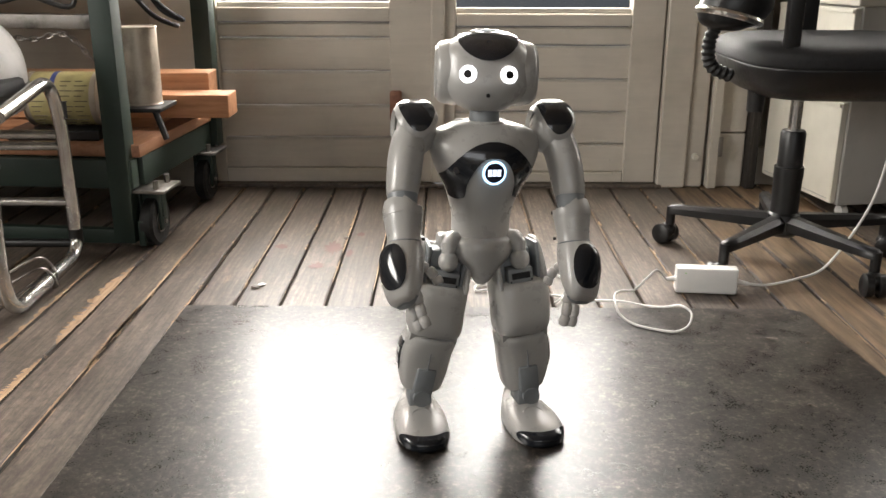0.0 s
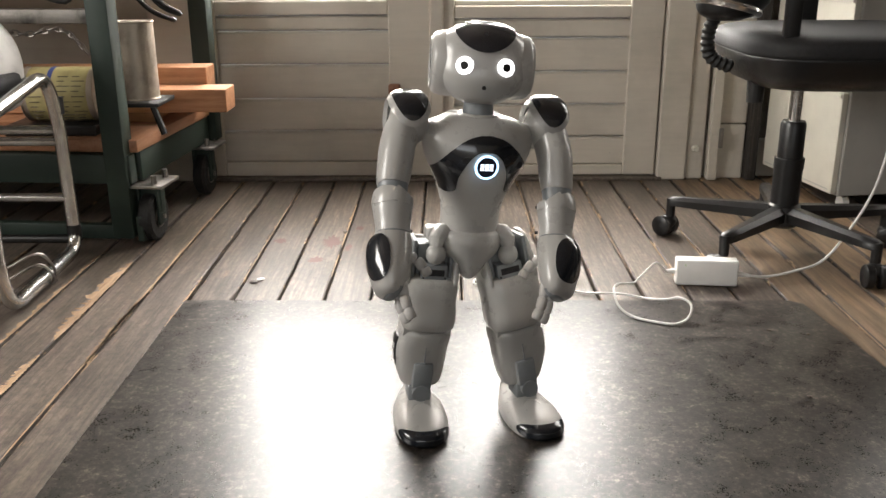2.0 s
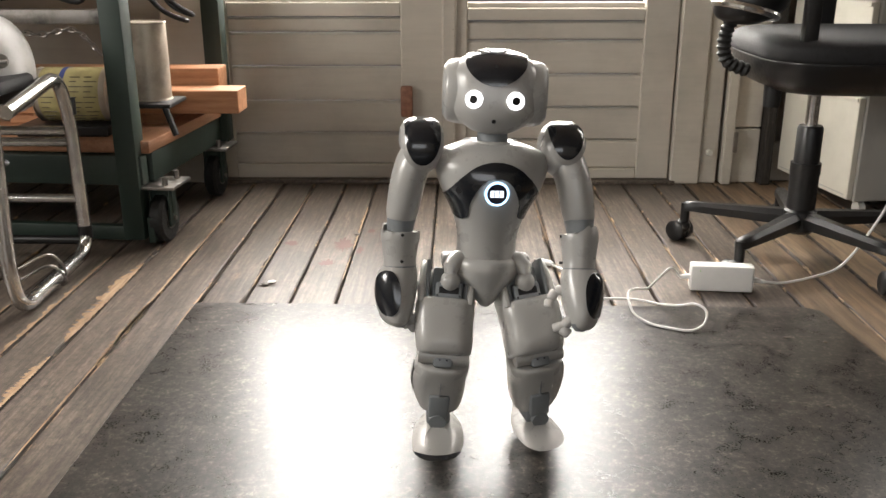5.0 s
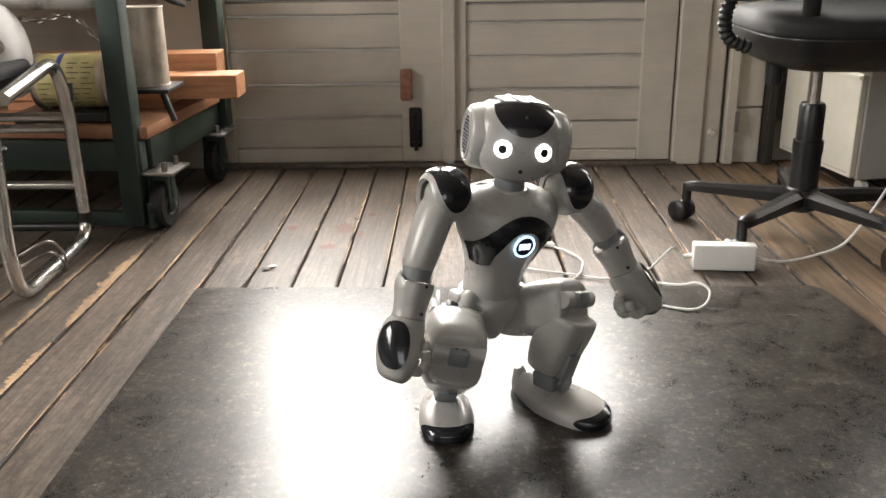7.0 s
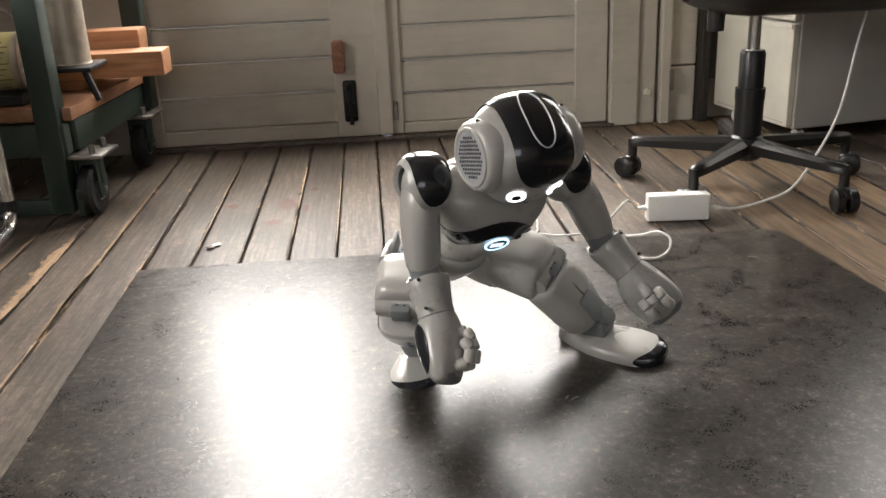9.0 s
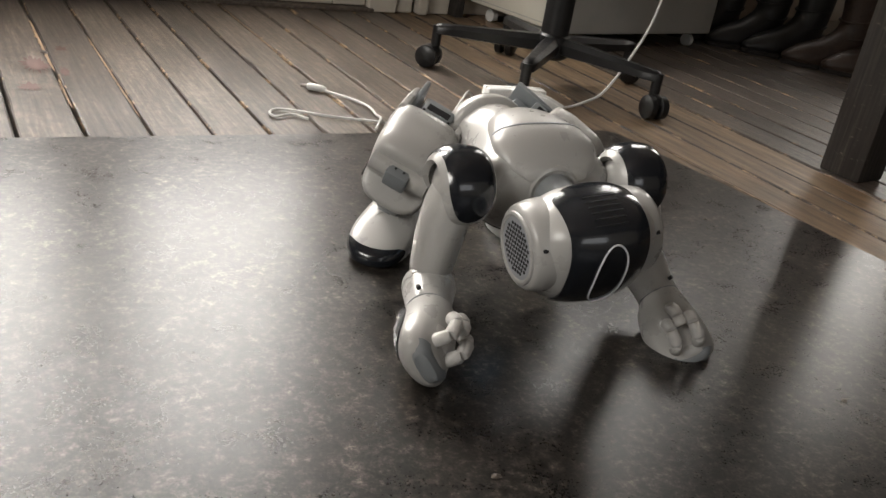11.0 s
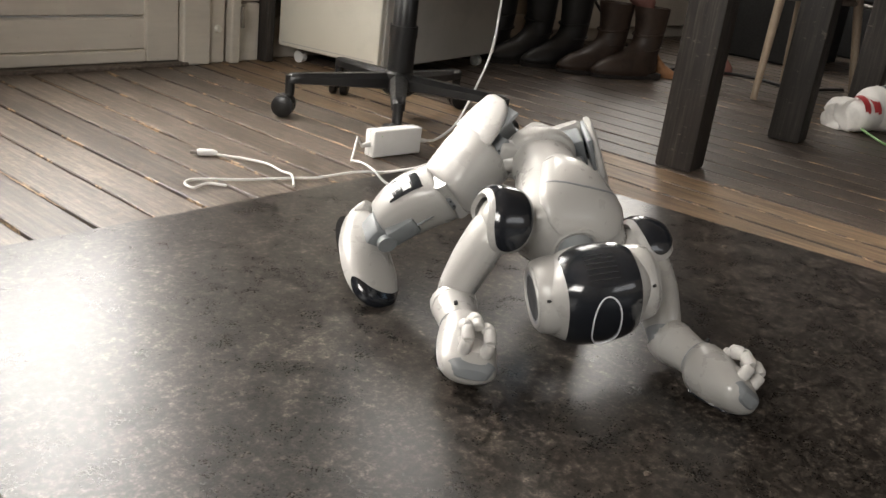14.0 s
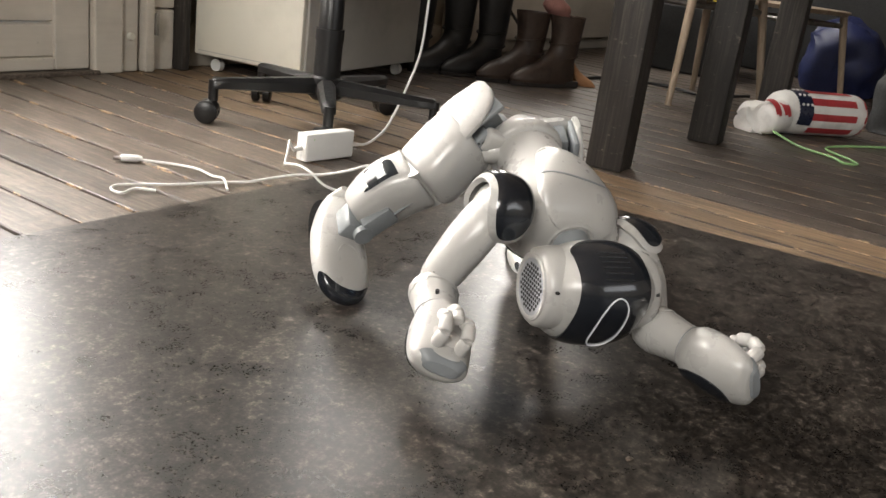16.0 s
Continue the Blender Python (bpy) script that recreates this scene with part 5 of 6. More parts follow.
# arms; x runs down the arm, s: side
for sd, s in (("R", -1), ("L", 1)):
    sh = part("shoulder", scaled(ball((-0.002, s * -0.003, 0), (0.034, 0.027, 0.034), None, 28, 18)), M_SHELL, robot, "white shoulder shell")
    PARTS["shl" + sd] = sh

    def pad_point(out, s=s):
        def point(a, v):
            k = max(0.02, 1 - abs(v / 0.0320) ** 3) ** (1 / 3)
            return Vector((-0.004 - (0.0395 + out) * k * math.cos(a), s * -0.001 + v, (0.0395 + out) * k * math.sin(a)))
        return point
    part("shoulder_rim", band_sheet(pad_point(0.0), radians(-132), radians(132), round_ends(0.22, 0.22, 0.0285), 44, 14, 0.006), M_SHELL, sh, "raised white rim")
    part("shoulder_pad", band_sheet(pad_point(0.0014), radians(-120), radians(120), round_ends(0.26, 0.26, 0.0240), 44, 14, 0.004), M_BLACK, sh, "gloss black shoulder pad")
    ua = part("upper_arm", bot_loft([(-0.004, s * 0.004, 0, 0.020, 0.024), (0.015, s * 0.007, 0.002, 0.0240, 0.028), (0.045, s * 0.012, 0.003, 0.0240, 0.0275), (0.080, s * 0.0145, 0.001, 0.0225, 0.024), (0.094, s * 0.0155, 0, 0.0205, 0.0215), (0.096, s * 0.0155, 0, 0.018, 0.019)], "x", 32), M_SHELL, robot, "white curved upper arm")
    PARTS["upper" + sd] = ua
    part("elbow", scaled(rod([(0.094, s * 0.015, 0), (0.112, s * 0.015, 0)], [0.0205, 0.018], None, 24)), M_GREY, ua, "grey elbow joint")
    fa = part("forearm", bot_loft([(0.0085, 0, 0, 0.0215, 0.0232), (0.0115, 0, 0, 0.0246, 0.0260), (0.022, 0, 0, 0.0250, 0.0263), (0.045, 0, 0, 0.0220, 0.0232), (0.0555, 0, 0, 0.0220, 0.0232)], "x", 30), M_SHELL, robot, "white forearm shell")
    PARTS["fore" + sd] = fa
    part("elbow_flare", scaled(clipped(ball((0.014, 0, 0), (0.034, 0.0262, 0.0275), None, 36, 28), lambda c, s=s: c.x < 0.020 and c.x > 0.009 - 0.7 * max(0.0, c.y * s - 0.002), 0.002)), M_SHELL, fa)
    part("wrist_seam", scaled(torus((0.056, 0, 0), (1, 0, 0), 0.0217, 0.0012, None, 28, 6)), M_GREY, fa)
    for x in (0.012, 0.048):
        part("screw", scaled(disc((x, -s * 0.021, 0.012), (0, -s, 0.5), 0.0022, 0.004, None, 10)), M_DARK, fa)
    rows = [(0.0005, 0, 0, 0.0220, 0.0232), (0.015, s * 0.002, 0.003, 0.0285, 0.0285), (0.040, s * 0.002, 0.005, 0.0335, 0.0275), (0.062, 0, 0.006, 0.0330, 0.0220), (0.076, 0, 0.006, 0.0290, 0.0165), (0.082, 0, 0.006, 0.020, 0.009)]
    ha = part("palm", bot_loft(rows, "x", 32), M_SHELL, robot, "white flared gripper shell")
    PARTS["hand" + sd] = ha
    part("gripper_pad", oval_on(rows, 0.036, math.pi / 2 + s * radians(34), 0.031, radians(44), "x", 2.0, 0.0014, 2.4), M_BLACK, ha, "gloss black oval pad")
    part("gripper_tip", bot_loft([(0.074, 0, 0.003, 0.0275, 0.0130), (0.080, 0, 0.003, 0.0225, 0.0100), (0.0840, 0, 0.003, 0.017, 0.006)], "x", 24, 3.0), M_GREY, ha, "grey rubber edge")
    part("palm_hollow", scaled(clipped(ball((0.044, 0, -0.008), (0.027, 0.023, 0.0125), None, 28, 18), lambda c: c.z < -0.008, 0)), M_FINGER, ha, "pale palm recess")
    for y, back in ((-0.0125, 0), (0.0125, 0), (0.0, 1)):
        if back:
            shut = [(0.026, -0.016), (0.027, -0.031), (0.040, -0.036), (0.050, -0.033)]
            spread = [(0.026, -0.016), (0.032, -0.031), (0.043, -0.041), (0.054, -0.047)]
        else:
            shut = [(0.066, -0.010), (0.067, -0.027), (0.052, -0.034), (0.039, -0.028)]
            spread = [(0.066, -0.008), (0.083, -0.011), (0.099, -0.015), (0.112, -0.021)]
        for k in range(3):
            L = math.dist(shut[k], shut[k + 1])
            bm = rod([(0, 0, 0), (L * 0.2, 0, 0), (L * 0.85, 0, 0), (L, 0, 0)], [0.0055, 0.0070, 0.0068, 0.0052], None, 14)
            seg = part("finger_joint" if k else "finger", scaled(bm), M_FINGER, ha, "" if k else "pale jointed finger")
            DIGITS.append((seg, bent(spread[k], spread[k + 1], y), bent(shut[k], shut[k + 1], y)))

# legs; z runs up, the foot points along x
for sd, s in (("R", -1), ("L", 1)):
    th = part("thigh", bot_loft([(-0.026, -0.002, s * 0.003, 0.033, 0.037), (-0.030, 0.001, s * 0.003, 0.0375, 0.0405), (-0.045, 0.004, s * 0.003, 0.0390, 0.0415), (-0.060, 0.005, s * 0.003, 0.0395, 0.0410), (-0.084, 0.007, s * 0.001, 0.0400, 0.0400), (-0.098, 0.006, 0, 0.0375, 0.0380), (-0.1035, 0.004, 0, 0.034, 0.0345), (-0.1045, 0.003, 0, 0.027, 0.028)], "z", 48, 3.4), M_SHELL, robot, "white rounded thigh shell")
    PARTS["thigh" + sd] = th
    for yy in (-0.0335, 0.0335):
        part("thigh_cheek", bot_loft([(-0.034, 0.002, yy + s * 0.003, 0.034, 0.0065), (-0.012, -0.001, yy + s * 0.003, 0.032, 0.0065), (0.010, -0.005, yy + s * 0.003, 0.026, 0.006), (0.022, -0.009, yy + s * 0.003, 0.020, 0.005), (0.028, -0.011, yy + s * 0.003, 0.011, 0.0035)], "z", 26, 3.0), M_SHELL, th, "white raised thigh cheek")
        part("cheek_lining", scaled(box((-0.020, yy * 0.80 + s * 0.003 - 0.003, -0.030), (0.026, yy * 0.80 + s * 0.003 + 0.003, 0.026), 0.002)), M_GREY, th, "grey recess wall")
    part("thigh_back", bot_loft([(-0.040, -0.028, s * 0.002, 0.009, 0.034), (-0.01, -0.029, s * 0.002, 0.009, 0.033), (0.012, -0.029, s * 0.002, 0.007, 0.029), (0.020, -0.029, s * 0.002, 0.004, 0.022)], "z", 26, 3.0), M_SHELL, th)
    part("hip_servo", scaled(box((-0.022, -0.0235, -0.045), (0.012, 0.0235, 0.018), 0.004)), M_GREY, th, "grey hip servo")
    part("hip_bracket", scaled(box((0.006, -0.0185, -0.028), (0.034, 0.0185, -0.006), 0.003)), M_GREY, th, "grey slotted bracket")
    part("bracket_slot", scaled(box((0.0335, -0.0135, -0.0215), (0.0345, 0.0135, -0.0125))), M_DARK, th, smooth=False)
    for y in (-0.0155, 0.0155):
        part("screw", scaled(disc((0.0335, y, -0.0245), (1, 0, 0), 0.0013, 0.0014, None, 8)), M_DARK, th)
    part("knee_servo", scaled(box((0.004, -0.0135, -0.122), (0.0270, 0.0135, -0.090), 0.004)), M_GREY, th, "grey knee servo")
    part("knee_pin", scaled(rod([(0.016, -0.034, -0.105), (0.016, 0.034, -0.105)], 0.012, None, 18)), M_SHELL, th)
    for y in (-0.005, 0.005):
        part("screw", scaled(disc((0.0265, y, -0.112), (1, 0, 0), 0.0012, 0.0016, None, 8)), M_DARK, th)
    sn = part("shin", bot_loft([(-0.0045, -0.003, 0, 0.028, 0.030), (-0.0065, -0.001, 0, 0.0335, 0.0360), (-0.015, 0.0, 0, 0.0345, 0.0378), (-0.035, -0.003, s * 0.003, 0.0340, 0.0385), (-0.065, -0.005, s * 0.002, 0.0315, 0.0365), (-0.086, -0.005, 0, 0.0275, 0.0315), (-0.0945, -0.005, 0, 0.0235, 0.0270), (-0.0965, -0.005, 0, 0.018, 0.021)], "z", 48, 3.0), M_SHELL, robot, "white calf shell")
    PARTS["shin" + sd] = sn
    part("shin_seam", scaled(box((0.026, -0.0005, -0.055), (0.0322, 0.0005, -0.020))), M_GREY, sn)
    pan = part("ankle_panel", scaled(box((0.008, -0.0145, -0.094), (0.0325, 0.0145, -0.054), 0.004)), M_GREY, sn, "grey ankle servo panel")
    part("ankle_disc", scaled(disc((0.026, 0, -0.100), (1, 0, 0), 0.0125, 0.008, None, 22)), M_GREY, sn, "round grey servo face")
    rows = [(-0.0045, -0.003, 0, 0.028, 0.030), (-0.0065, -0.001, 0, 0.0335, 0.0360), (-0.015, 0.0, 0, 0.0345, 0.0378), (-0.035, -0.003, s * 0.003, 0.0340, 0.0385), (-0.065, -0.005, s * 0.002, 0.0315, 0.0365), (-0.086, -0.005, 0, 0.0275, 0.0315), (-0.0945, -0.005, 0, 0.0235, 0.0270), (-0.0965, -0.005, 0, 0.018, 0.021)]
    side = s * math.pi / 2
    for k_, (z_, da, dz_, dphi) in enumerate(((-0.044, 0.26, 0.0240, 0.075), (-0.027, 0.06, 0.0070, 0.26), (-0.053, 0.03, 0.0075, 0.30))):
        part("calf_inlay", oval_on(rows, z_, side - s * da, dz_, dphi, "z", 3.0, 0.0012 + 0.0003 * k_, 2.6), M_BLACK, sn, "gloss black branched inlay")
    bm = bmesh.new()
    levels = [(-0.0452, 0.96, 0.0), (-0.042, 1.0, 0.0), (-0.034, 1.0, 0.0), (-0.029, 0.97, -0.001), (-0.025, 0.90, -0.004), (-0.0215, 0.78, -0.009), (-0.0185, 0.62, -0.015), (-0.0155, 0.46, -0.021), (-0.013, 0.36, -0.024), (-0.012, 0.28, -0.024)]
    N, rings = 48, []
    for z, k, dx in levels:
        ring = []
        for i in range(N):
            a = 2 * math.pi * i / N
            c, d = math.cos(a), math.sin(a)
            x = 0.018 + dx + 0.083 * k * math.copysign(abs(c) ** 0.85, c)
            w = 0.0375 + 0.0085 * c - 0.010 * max(0.0, -c - 0.1)
            y = w * (k ** 0.8) * math.copysign(abs(d) ** 0.85, d)
            lift = 0.010 * max(0.0, -c - 0.55) * (1 if z > -0.04 else 0)
            ring.append(bm.verts.new(Vector((x, y, z + lift)) * S))
        rings.append(ring)
    for a_, b_ in zip(rings, rings[1:]):
        for i in range(N):
            bm.faces.new((a_[i], a_[(i + 1) % N], b_[(i + 1) % N], b_[i]))
    bm.faces.new(rings[0][::-1])
    bm.faces.new(rings[-1])
    ft = part("foot", bm, M_SHELL, robot, "white sculpted foot")
    PARTS["foot" + sd] = ft

    def toe(rho, a):
        z = -0.0330 + 0.0105 * rho * math.sin(a)
        b = radians(54) * rho * math.copysign(abs(math.cos(a)) ** 0.8, math.cos(a))
        z += 0.006 * (1 - (b / radians(54)) ** 2) * -0.4
        k, dx = (float(np.interp(z, [l[0] for l in levels], [l[i] for l in levels])) for i in (1, 2))
        c, d = math.cos(b), math.sin(b)
        return Vector((0.018 + dx + (0.083 * k + 0.0014) * abs(c) ** 0.85, (0.0375 + 0.0085 * c + 0.0014) * k ** 0.8 * math.copysign(abs(d) ** 0.85, d), z))
    part("toe_cap", polar_sheet(toe, 8, 48, 0.002), M_BLACK, ft, "gloss black toe bumper")
    part("sole", scaled(loft([(-0.0465, 0.018, 0, 0.080, 0.036), (-0.0450, 0.018, 0, 0.0815, 0.0375)], "z", 36, None, 2.3, 1)), M_DARK, ft, "thin dark sole")
    part("instep_ring", scaled(torus((0.044, 0, -0.0185), (0.30, 0, 1), 0.0150, 0.0008, None, 28, 6)), M_SHELL, ft)
    part("heel_post", bot_loft([(-0.030, -0.050, 0, 0.010, 0.016), (-0.015, -0.052, 0, 0.008, 0.012), (-0.006, -0.054, 0, 0.005, 0.008)], "z", 18), M_SHELL, ft)
    part("ankle_servo", scaled(box((-0.016, -0.017, -0.016), (0.022, 0.017, 0.012), 0.005)), M_GREY, ft, "grey ankle servo")

# ---------------------------------------------------------------- floorboards, one by one
floor = tagged(new("floor"), "dark worn wooden floorboards with open gaps", "floor", kind="structure")
floor.empty_display_size = 0.1
PITCH, GAP0 = 0.0925, -0.026


def plank_mesh(name, mt, w, chip):
    """One board, its upper edges worn round and nicked."""
    bm = bmesh.new()
    n = 90
    L0, L1 = Y0, WALL_Y + 0.02
    rings = []
    rnd = random.Random(name)
    for i in range(n + 1):
        y = L0 + (L1 - L0) * i / n
        e0, e1 = (rnd.random() ** 3 * chip for _ in range(2))
        prof = [(-w / 2, -0.022), (-w / 2 + e0 * 0.3, -0.006), (-w / 2 + 0.0012 + e0, -0.001), (-w / 2 + 0.004 + e0, 0.0), (w / 2 - 0.004 - e1, 0.0), (w / 2 - 0.0012 - e1, -0.001), (w / 2 - e1 * 0.3, -0.006), (w / 2, -0.022)]
        rings.append([bm.verts.new((x, y, z)) for x, z in prof])
    for a, b in zip(rings, rings[1:]):
        for k in range(8):
            f = bm.faces.new((a[k], a[(k + 1) % 8], b[(k + 1) % 8], b[k]))
            f.material_index = 1 if k in (1, 2, 4, 5) else 0
    bm.faces.new(rings[0])
    bm.faces.new(rings[-1][::-1])
    bmesh.ops.recalc_face_normals(bm, faces=bm.faces)
    me = bpy.data.meshes.new(name)
    bm.to_mesh(me)
    bm.free()
    me.materials.append(mt)
    me.materials.append(M_EDGE)
    return me


DARK = [plank_mesh("floorboard_dark_%s" % c, M_PLANK, PITCH - g, ch) for c, g, ch in (("a", 0.0028, 0.0018), ("b", 0.0038, 0.003), ("c", 0.0022, 0.0012), ("d", 0.0045, 0.005))]
BARE = [plank_mesh("floorboard_bare_%s" % c, M_PLANK_BARE, PITCH - g, 0.003) for c, g in (("a", 0.002), ("b", 0.003))]
rnd = random.Random(5)
k0 = math.floor((X0 - GAP0) / PITCH) + 1
k = k0
while GAP0 + (k + 1) * PITCH < X1:
    x = GAP0 + (k + 0.5) * PITCH
    bare = 0.82 < x < 1.2
    ob = bpy.data.objects.new("floorboard", rnd.choice(BARE if bare else DARK))
    scene.collection.objects.link(ob)
    ob.parent = floor
    ob.location = (x, 0, rnd.uniform(-0.0012, 0.0))
    k += 1


def worn_patch(x, y0, y1, w, seed):
    """Bare splintered wood where a board's edge has worn away."""
    bm = bmesh.new()
    r = random.Random(seed)
    n = 60
    l, rr = [], []
    for i in range(n + 1):
        k = i / n
        e = math.sin(math.pi * k) ** 0.5
        y = y0 + (y1 - y0) * k
        l.append(bm.verts.new((x - w * e * r.uniform(0.1, 1.0) - 0.0005, y, 0.0006)))
        rr.append(bm.verts.new((x + w * 0.2 * e * r.uniform(0.2, 1.0) + 0.0005, y, 0.0006)))
    for i in range(n):
        bm.faces.new((l[i], rr[i], rr[i + 1], l[i + 1]))
    return part("worn_patch", bm, M_SPLINTER, floor, "pale bare splintered wood", False)


for k, (line, y0, y1, w) in enumerate(((-6, 1.72, 2.15, 0.030), (-6, 1.45, 1.66, 0.018), (-5, 1.30, 2.9, 0.006), (-5, 1.62, 1.92, 0.012), (-4, 1.75, 2.0, 0.010), (-7, 1.6, 2.2, 0.012), (-1, 2.25, 2.62, 0.010), (-1, 2.05, 2.2, 0.006), (0, 2.0, 2.5, 0.005), (4, 2.3, 2.9, 0.006),
                                       (8, 2.0, 2.6, 0.008), (6, 2.1, 2.7, 0.006), (7, 1.95, 2.3, 0.010), (-3, 2.0, 2.8, 0.005), (-8, 1.5, 1.9, 0.014), (10, 1.0, 1.9, 0.010))):
    worn_patch(GAP0 + line * PITCH - 0.002, y0, y1, w if line < -4 else w * 0.65, k)


# ---------------------------------------------------------------- what moves
STANCES = {}


def stance(t, body, turn, head, arm_right, arm_left, hip_yaw, leg_right, leg_left):
    """The robot's pose at t: torso place and turn (yaw, pitch, roll), then its joints in degrees."""
    STANCES[t] = (Vector(body), turn, np.radians([*head, *arm_right, *arm_left, hip_yaw, *leg_right, *leg_left]))


stance(0.0, (0.174, 1.451, 0.342), (-77.4, -2.4, -1.9), (-10.3, -9.6),
       (55.6, -5.3, -38.4, 4.4, 118), (63.1, 1.6, 42.6, -3, -88), -3.1, (-9.6, 2.8, 2, 0.2, 9.5), (6.8, -2.4, 2, 2.4, -5.5))
stance(1.0, (0.161, 1.442, 0.343), (-76.7, -0.9, -4.4), (-9.8, -10.8),
       (52.8, -5.7, -50.1, 5.1, 136), (57.2, -4.8, 50.6, -2.9, -103), -4.5, (-2.6, 2.3, 2, 0.8, 4.7), (13.6, -3.2, 2, 3, -11))
stance(2.0, (0.164, 1.445, 0.343), (-76.5, -0.8, -4.6), (-9.8, -10.8),
       (52.7, -5.9, -50.1, 5.1, 136), (56.5, -4.9, 50.6, -2.9, -103), -5, (-2.3, 2.8, 2, 1, 4.4), (13.4, -2.9, 2, 2.8, -10.5))
stance(4.0, (0.164, 1.446, 0.342), (-84.7, -2.6, -3.5), (-8.8, -6.2),
       (84.1, 0.3, 74.2, 9.2, 7), (57.5, -1.7, 76.7, -10, -130), -3.9, (-1.7, 2.1, 2, 0.8, 4.3), (15.3, 2.2, 2, -1.3, -11.2))
stance(6.4, (0.171, 1.446, 0.255), (-80.4, -5.4, -1.9), (-8.4, 6.2),
       (95.5, -12.5, 32.8, 7.9, 21), (87.5, 15.4, -63.5, -0.7, -42), -17.5, (-4.6, -51.6, 108.4, -39.7, 6.9), (-0.8, -54.6, 109, -35.9, -3.4))
stance(6.5, (0.158, 1.447, 0.250), (-79.3, -6.9, -1.1), (-9.8, 4.2),
       (97.4, -10.1, 35, 7.2, 22.1), (88, 17.1, -62.1, -2.4, -43.1), -19.3, (-1.4, -51.9, 112.9, -41.6, 3), (1.3, -60.7, 111.1, -29.3, -3.4))
stance(7.0, (0.177, 1.448, 0.222), (-63.2, 9.1, -5.1), (-20.1, -10.5),
       (67.4, -16.5, 51.3, 1.7, 30), (78.7, 39.8, -52, -14.8, -51), -32.4, (-7.5, -62.4, 123.8, -48.3, 10.8), (-10.6, -91.7, 115.2, -9.2, 21.3))
stance(7.5, (0.171, 1.444, 0.226), (-65.7, 16.8, -2.3), (-9.3, -12.4),
       (53.5, -16.5, 65.7, 6.5, 30), (68.9, 32.5, -83, -17.1, -21), -37.9, (-6.3, -72.1, 118.6, -36.8, 12), (6.4, -89.7, 90.3, 9.6, 0.2))
stance(8.0, (0.178, 1.431, 0.209), (-70.5, 23.5, -15.8), (10.2, -11.9),
       (67, 7.7, 81.1, 20.6, 39), (55.5, 34.7, -108.6, -7.2, -42), -57.3, (16.3, -51.2, 122.8, -46.4, 1.5), (15.6, -85.3, 48.5, 46.2, -4.9))
stance(8.2, (0.183, 1.419, 0.216), (-71.9, 26.7, -15.8), (8, -4.8),
       (63.5, 9.8, 95.1, 23.4, 33), (52.7, 32.8, -119.1, -7.4, -33), -55.5, (15.5, -51.8, 117.7, -45, 6.3), (23.2, -81.6, 41.5, 48, -12.6))
stance(10.4, (0.175, 1.435, 0.213), (-32.3, 80.6, 62.8), (7.6, 28.9),
       (-9.8, 9.4, 116.1, 54.3, 6), (11, 13.3, -70, -77.1, -87), -42.9, (23.2, -89.2, 89.5, -49.4, 12.6), (-1.4, -68.4, 24.9, -11.5, -24.3))
stance(10.5, (0.185, 1.427, 0.206), (-61, 81.9, 36.4), (7.7, 20.5),
       (-2.8, 7.6, 109.8, 57.1, 30), (-17.3, -0.4, -77, -58.1, -72), -51.5, (22.6, -89.6, 107.1, -45.1, 14.6), (7.9, -59.6, 24.3, -15.1, -25.2))
stance(10.65, (0.232, 1.376, 0.173), (-145.6, 92.8, -48.5), (6.3, 21.1),
       (4.2, 1.2, 109.3, 90.2, 31.5), (9, 16.9, -89.4, -69.2, -80.2), -64.3, (23.6, -92.1, 122.3, -45.9, 18.6), (-21.1, -88, 97, -37.3, -22.4))
stance(11.0, (0.232, 1.376, 0.173), (-145.6, 92.8, -48.5), (6.3, 21.1),
       (4.2, 1.2, 109.3, 90.2, 31.5), (9, 16.9, -89.4, -69.2, -80.2), -64.3, (23.6, -92.1, 122.3, -45.9, 18.6), (-21.1, -88, 97, -37.3, -22.4))
stance(11.5, (0.193, 1.411, 0.186), (-152.3, 103.7, -55.3), (10.3, 12.6),
       (-13.9, 3.4, 107.4, 86.5, 29.3), (-0.4, 14.6, -84.1, -65.1, -82.1), -42.2, (8.3, -93.6, 93.6, -59.9, 15.7), (-22.6, -77.8, 76.8, -41.5, -23.3))
stance(12.0, (0.159, 1.427, 0.192), (-146.8, 104.2, -59.3), (13.1, 8.8),
       (-18.7, -3.8, 106.6, 77.3, 15), (-1.6, -10.2, -99, -72, -111), -39.7, (8.3, -93.6, 93.6, -59.9, 15.7), (-23.1, -59.4, 67.7, -44.2, -23.3))
stance(12.5, (0.162, 1.432, 0.195), (-129.1, 104.2, -43), (18.1, 16.1),
       (-20.8, -3.5, 106, 75.7, 18), (-7.2, -9.1, -86.1, -73.6, -129), -38.9, (9.1, -93.1, 79.2, -55.2, 16.4), (-22.7, -70.6, 63, -40, -23))
stance(12.8, (0.199, 1.393, 0.203), (-115.5, 111, -19.1), (13.2, 14),
       (-31.5, -6.6, 98.6, 73.9, 36), (-26.5, -2.3, -86.7, -68.4, -135), -41.2, (0.8, -92.4, 62.4, -38.3, 22.1), (-22.7, -80, 52.1, -21, -23.5))
stance(13.0, (0.225, 1.394, 0.205), (-115.7, 108.3, -8.1), (14.6, 3.5),
       (-23.6, 0.2, 100.2, 76.8, 48), (-26.6, 7, -88.7, -66, -138), -43.2, (-11.3, -90.6, 54.2, -29, 22.9), (-22.1, -77.5, 48.9, -27.7, -22.8))
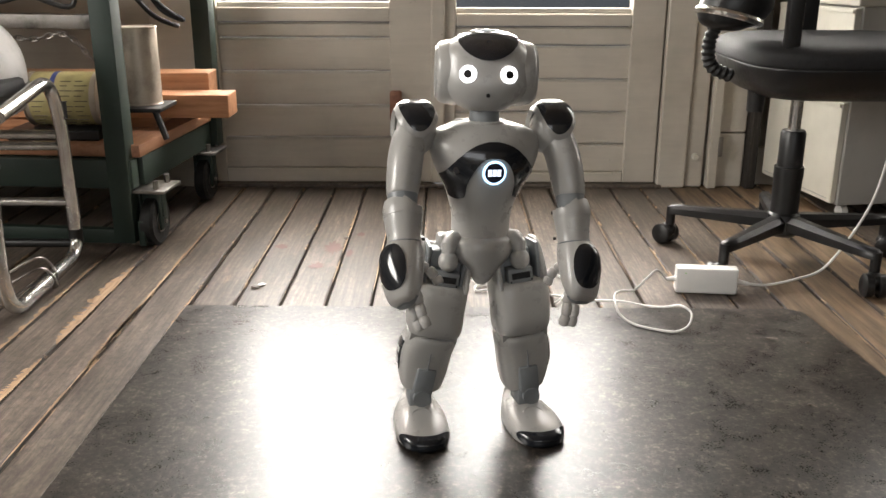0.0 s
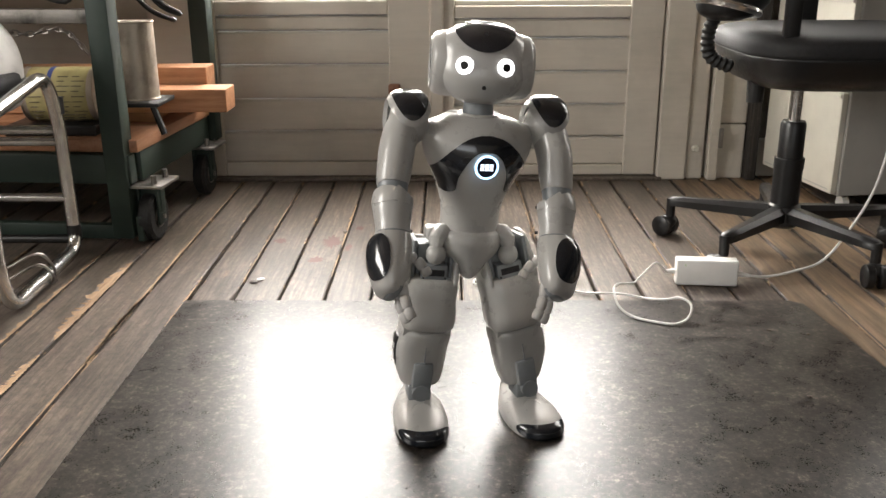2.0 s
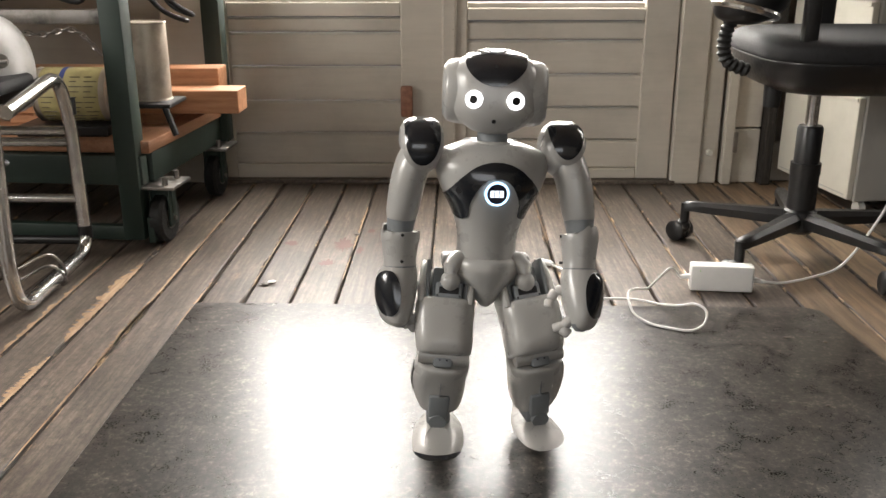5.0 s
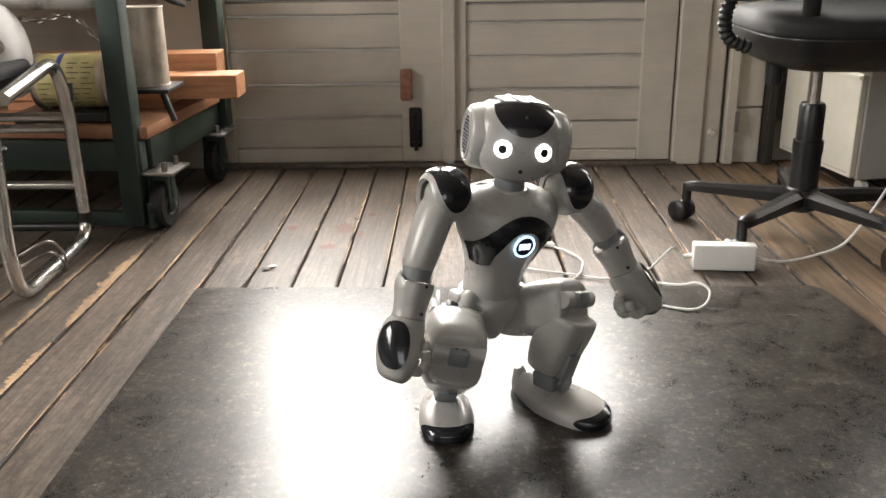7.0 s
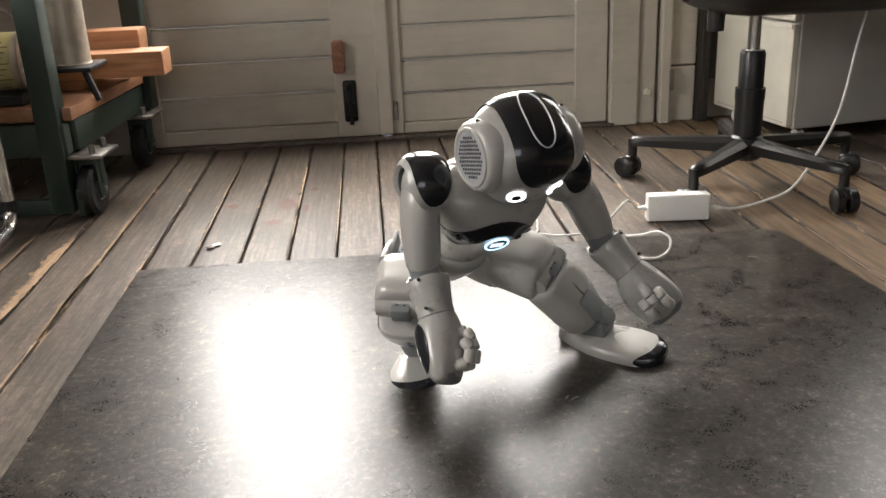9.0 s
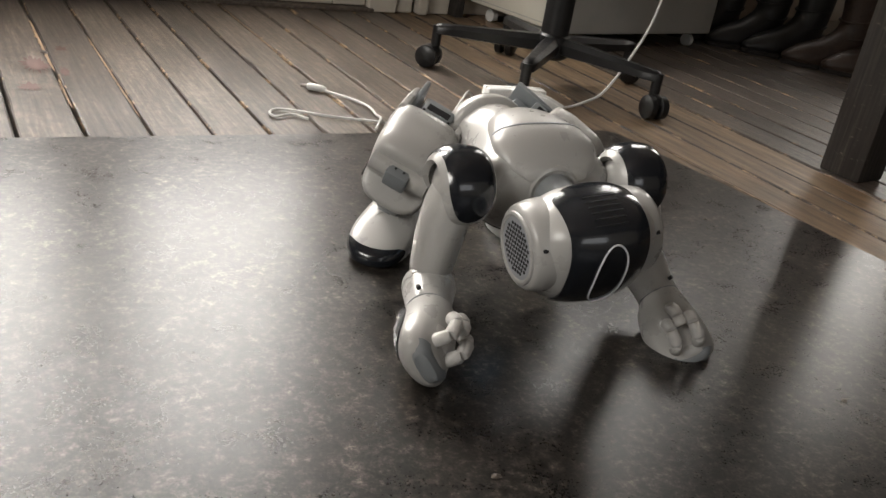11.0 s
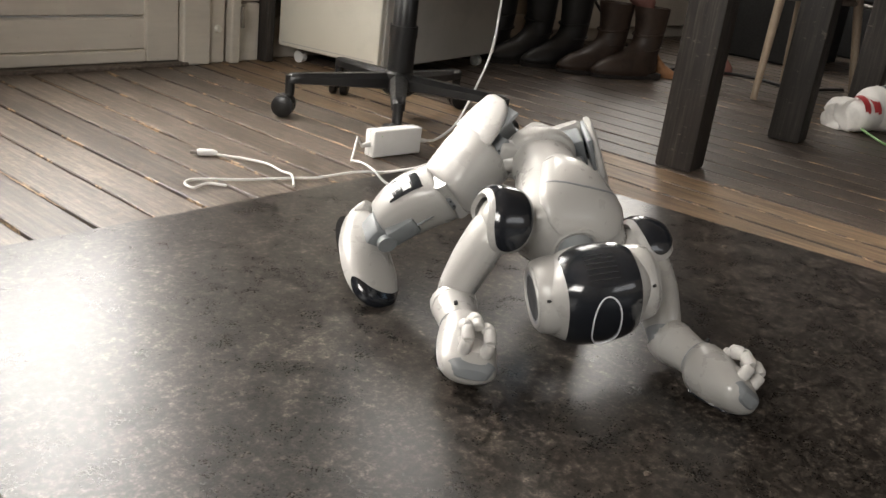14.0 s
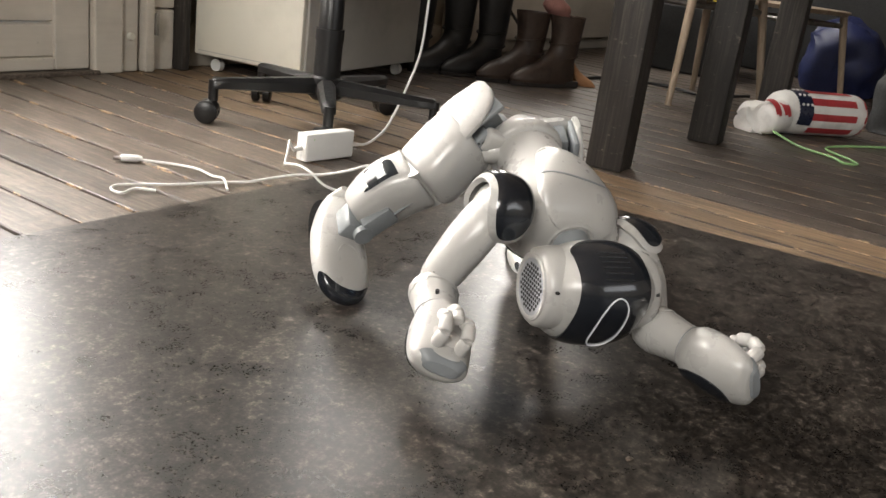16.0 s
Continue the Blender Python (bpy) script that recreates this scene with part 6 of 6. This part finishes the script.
stance(13.5, (0.291, 1.396, 0.181), (-100.1, 111.3, 17.7), (21.1, -0.8),
       (-19.1, -3, 97.9, 85.6, 69), (-57.5, 11, -85.7, -49.7, -123), -50, (-13.7, -87.2, 33.5, -8.8, 24.7), (-3.1, -65.1, 41.6, -49, -23.1))
stance(14.0, (0.279, 1.359, 0.181), (-96.3, 114.7, 26.6), (24.7, 3.2),
       (-15.1, -2.8, 95.9, 86.8, 93), (-66, 4.3, -101, -46.6, -111), -47.4, (-16.3, -84.3, 19.4, 4, 24.6), (12.9, -61.1, 26.5, -48.9, -22.4))
stance(14.5, (0.271, 1.314, 0.192), (-87.1, 117, 35.1), (18.5, 9.7),
       (-7.3, -4.5, 99.4, 80.6, 102), (-69.1, 2.6, -99.6, -41.6, -96), -38.5, (-13.4, -76.8, 9.9, 11.3, 24.7), (14, -60.7, 22.2, -49.1, -14))
stance(16.0, (0.273, 1.311, 0.190), (-87.9, 118.3, 35.6), (15.8, 6.9),
       (-16, -7.1, 103.3, 80.2, 92.5), (-82.8, -16, -129.3, -44.3, -96.8), -38.2, (-14, -76.7, 5.9, 14.6, 24.8), (14.9, -58.8, 19.3, -49.1, -11.8))


def rot(axis, a):
    return Matrix.Rotation(a, 4, axis)


def at(x, y, z):
    return Matrix.Translation(Vector((x, y, z)) * S)


def joints(j):
    """Where each part sits in the robot's own space, for joint angles j."""
    p = {"head": at(0, 0, 0.1265) @ rot("Z", j[0]) @ rot("Y", j[1])}
    for i, (sd, s) in enumerate((("R", -1), ("L", 1))):
        sp, sr, ey, er, wy = j[2 + 5 * i:7 + 5 * i]
        p["shl" + sd] = at(0, s * 0.098, 0.1) @ rot("Y", sp)
        p["upper" + sd] = p["shl" + sd] @ rot("Z", sr)
        p["fore" + sd] = p["upper" + sd] @ at(0.105, s * 0.015, 0) @ rot("X", ey) @ rot("Z", er)
        p["hand" + sd] = p["fore" + sd] @ at(0.056, 0, 0) @ rot("X", wy)
        hr, hp, kp, ap, ar = j[13 + 5 * i:18 + 5 * i]
        p["thigh" + sd] = at(0, s * 0.05, -0.085) @ rot(Vector((0, 1, -s)).normalized(), j[12]) @ rot("X", hr) @ rot("Y", hp)
        p["shin" + sd] = p["thigh" + sd] @ at(0, 0, -0.1) @ rot("Y", kp)
        p["foot" + sd] = p["shin" + sd] @ at(0, 0, -0.1029) @ rot("Y", ap) @ rot("X", ar)
    return p


def between(t):
    """Body pose and joints at any time, gliding from stance to stance."""
    ts = sorted(STANCES)
    i = max(0, min(len(ts) - 2, sum(1 for u in ts if u <= t) - 1))
    a, b = ts[i], ts[i + 1]
    k = min(1.0, max(0.0, (t - a) / (b - a)))

    def spline(f):
        p1, p2 = f(a), f(b)
        m1 = (f(ts[i + 1]) - f(ts[i - 1])) / (ts[i + 1] - ts[i - 1]) if i else p1 * 0
        m2 = (f(ts[i + 2]) - f(ts[i])) / (ts[i + 2] - ts[i]) if i + 2 < len(ts) else p1 * 0
        d = (p2 - p1) / (b - a)
        if b - a > 1.2:
            m1, m2 = m1 * 0, m2 * 0
        else:
            m1 = np.clip(m1, -2 * abs(d), 2 * abs(d)) * (np.sign(m1) == np.sign(d))
            m2 = np.clip(m2, -2 * abs(d), 2 * abs(d)) * (np.sign(m2) == np.sign(d))
        h = b - a
        return (2 * k ** 3 - 3 * k * k + 1) * p1 + (k ** 3 - 2 * k * k + k) * h * m1 + (3 * k * k - 2 * k ** 3) * p2 + (k ** 3 - k * k) * h * m2
    place = spline(lambda u: np.array(STANCES[u][0]))
    ang = spline(lambda u: STANCES[u][2])
    qs = [(rot("Z", radians(y)) @ rot("Y", radians(p)) @ rot("X", radians(r))).to_quaternion() for y, p, r in (STANCES[a][1], STANCES[b][1])]
    kk = k * k * (3 - 2 * k) if b - a > 1.2 else k
    q = qs[0].slerp(qs[1], kk)
    return Matrix.Translation(Vector(place)) @ q.to_matrix().to_4x4(), joints(ang)


def motions():
    rows = {"body": [], **{k: [] for k in PARTS}}
    for i in range(0, 161):
        t = i / 10
        body, ps = between(t)
        rows["body"].append((t, body))
        for k in PARTS:
            rows[k].append((t, ps[k]))
    walk(robot, rows["body"])
    for k in PARTS:
        walk(PARTS[k], rows[k])
    for ob, spread, shut in DIGITS:
        half = spread.lerp(shut, 0.5)
        walk(ob, [(0.0, spread), (4.3, spread), (5.1, half), (6.0, shut), (16.0, shut)])


motions()
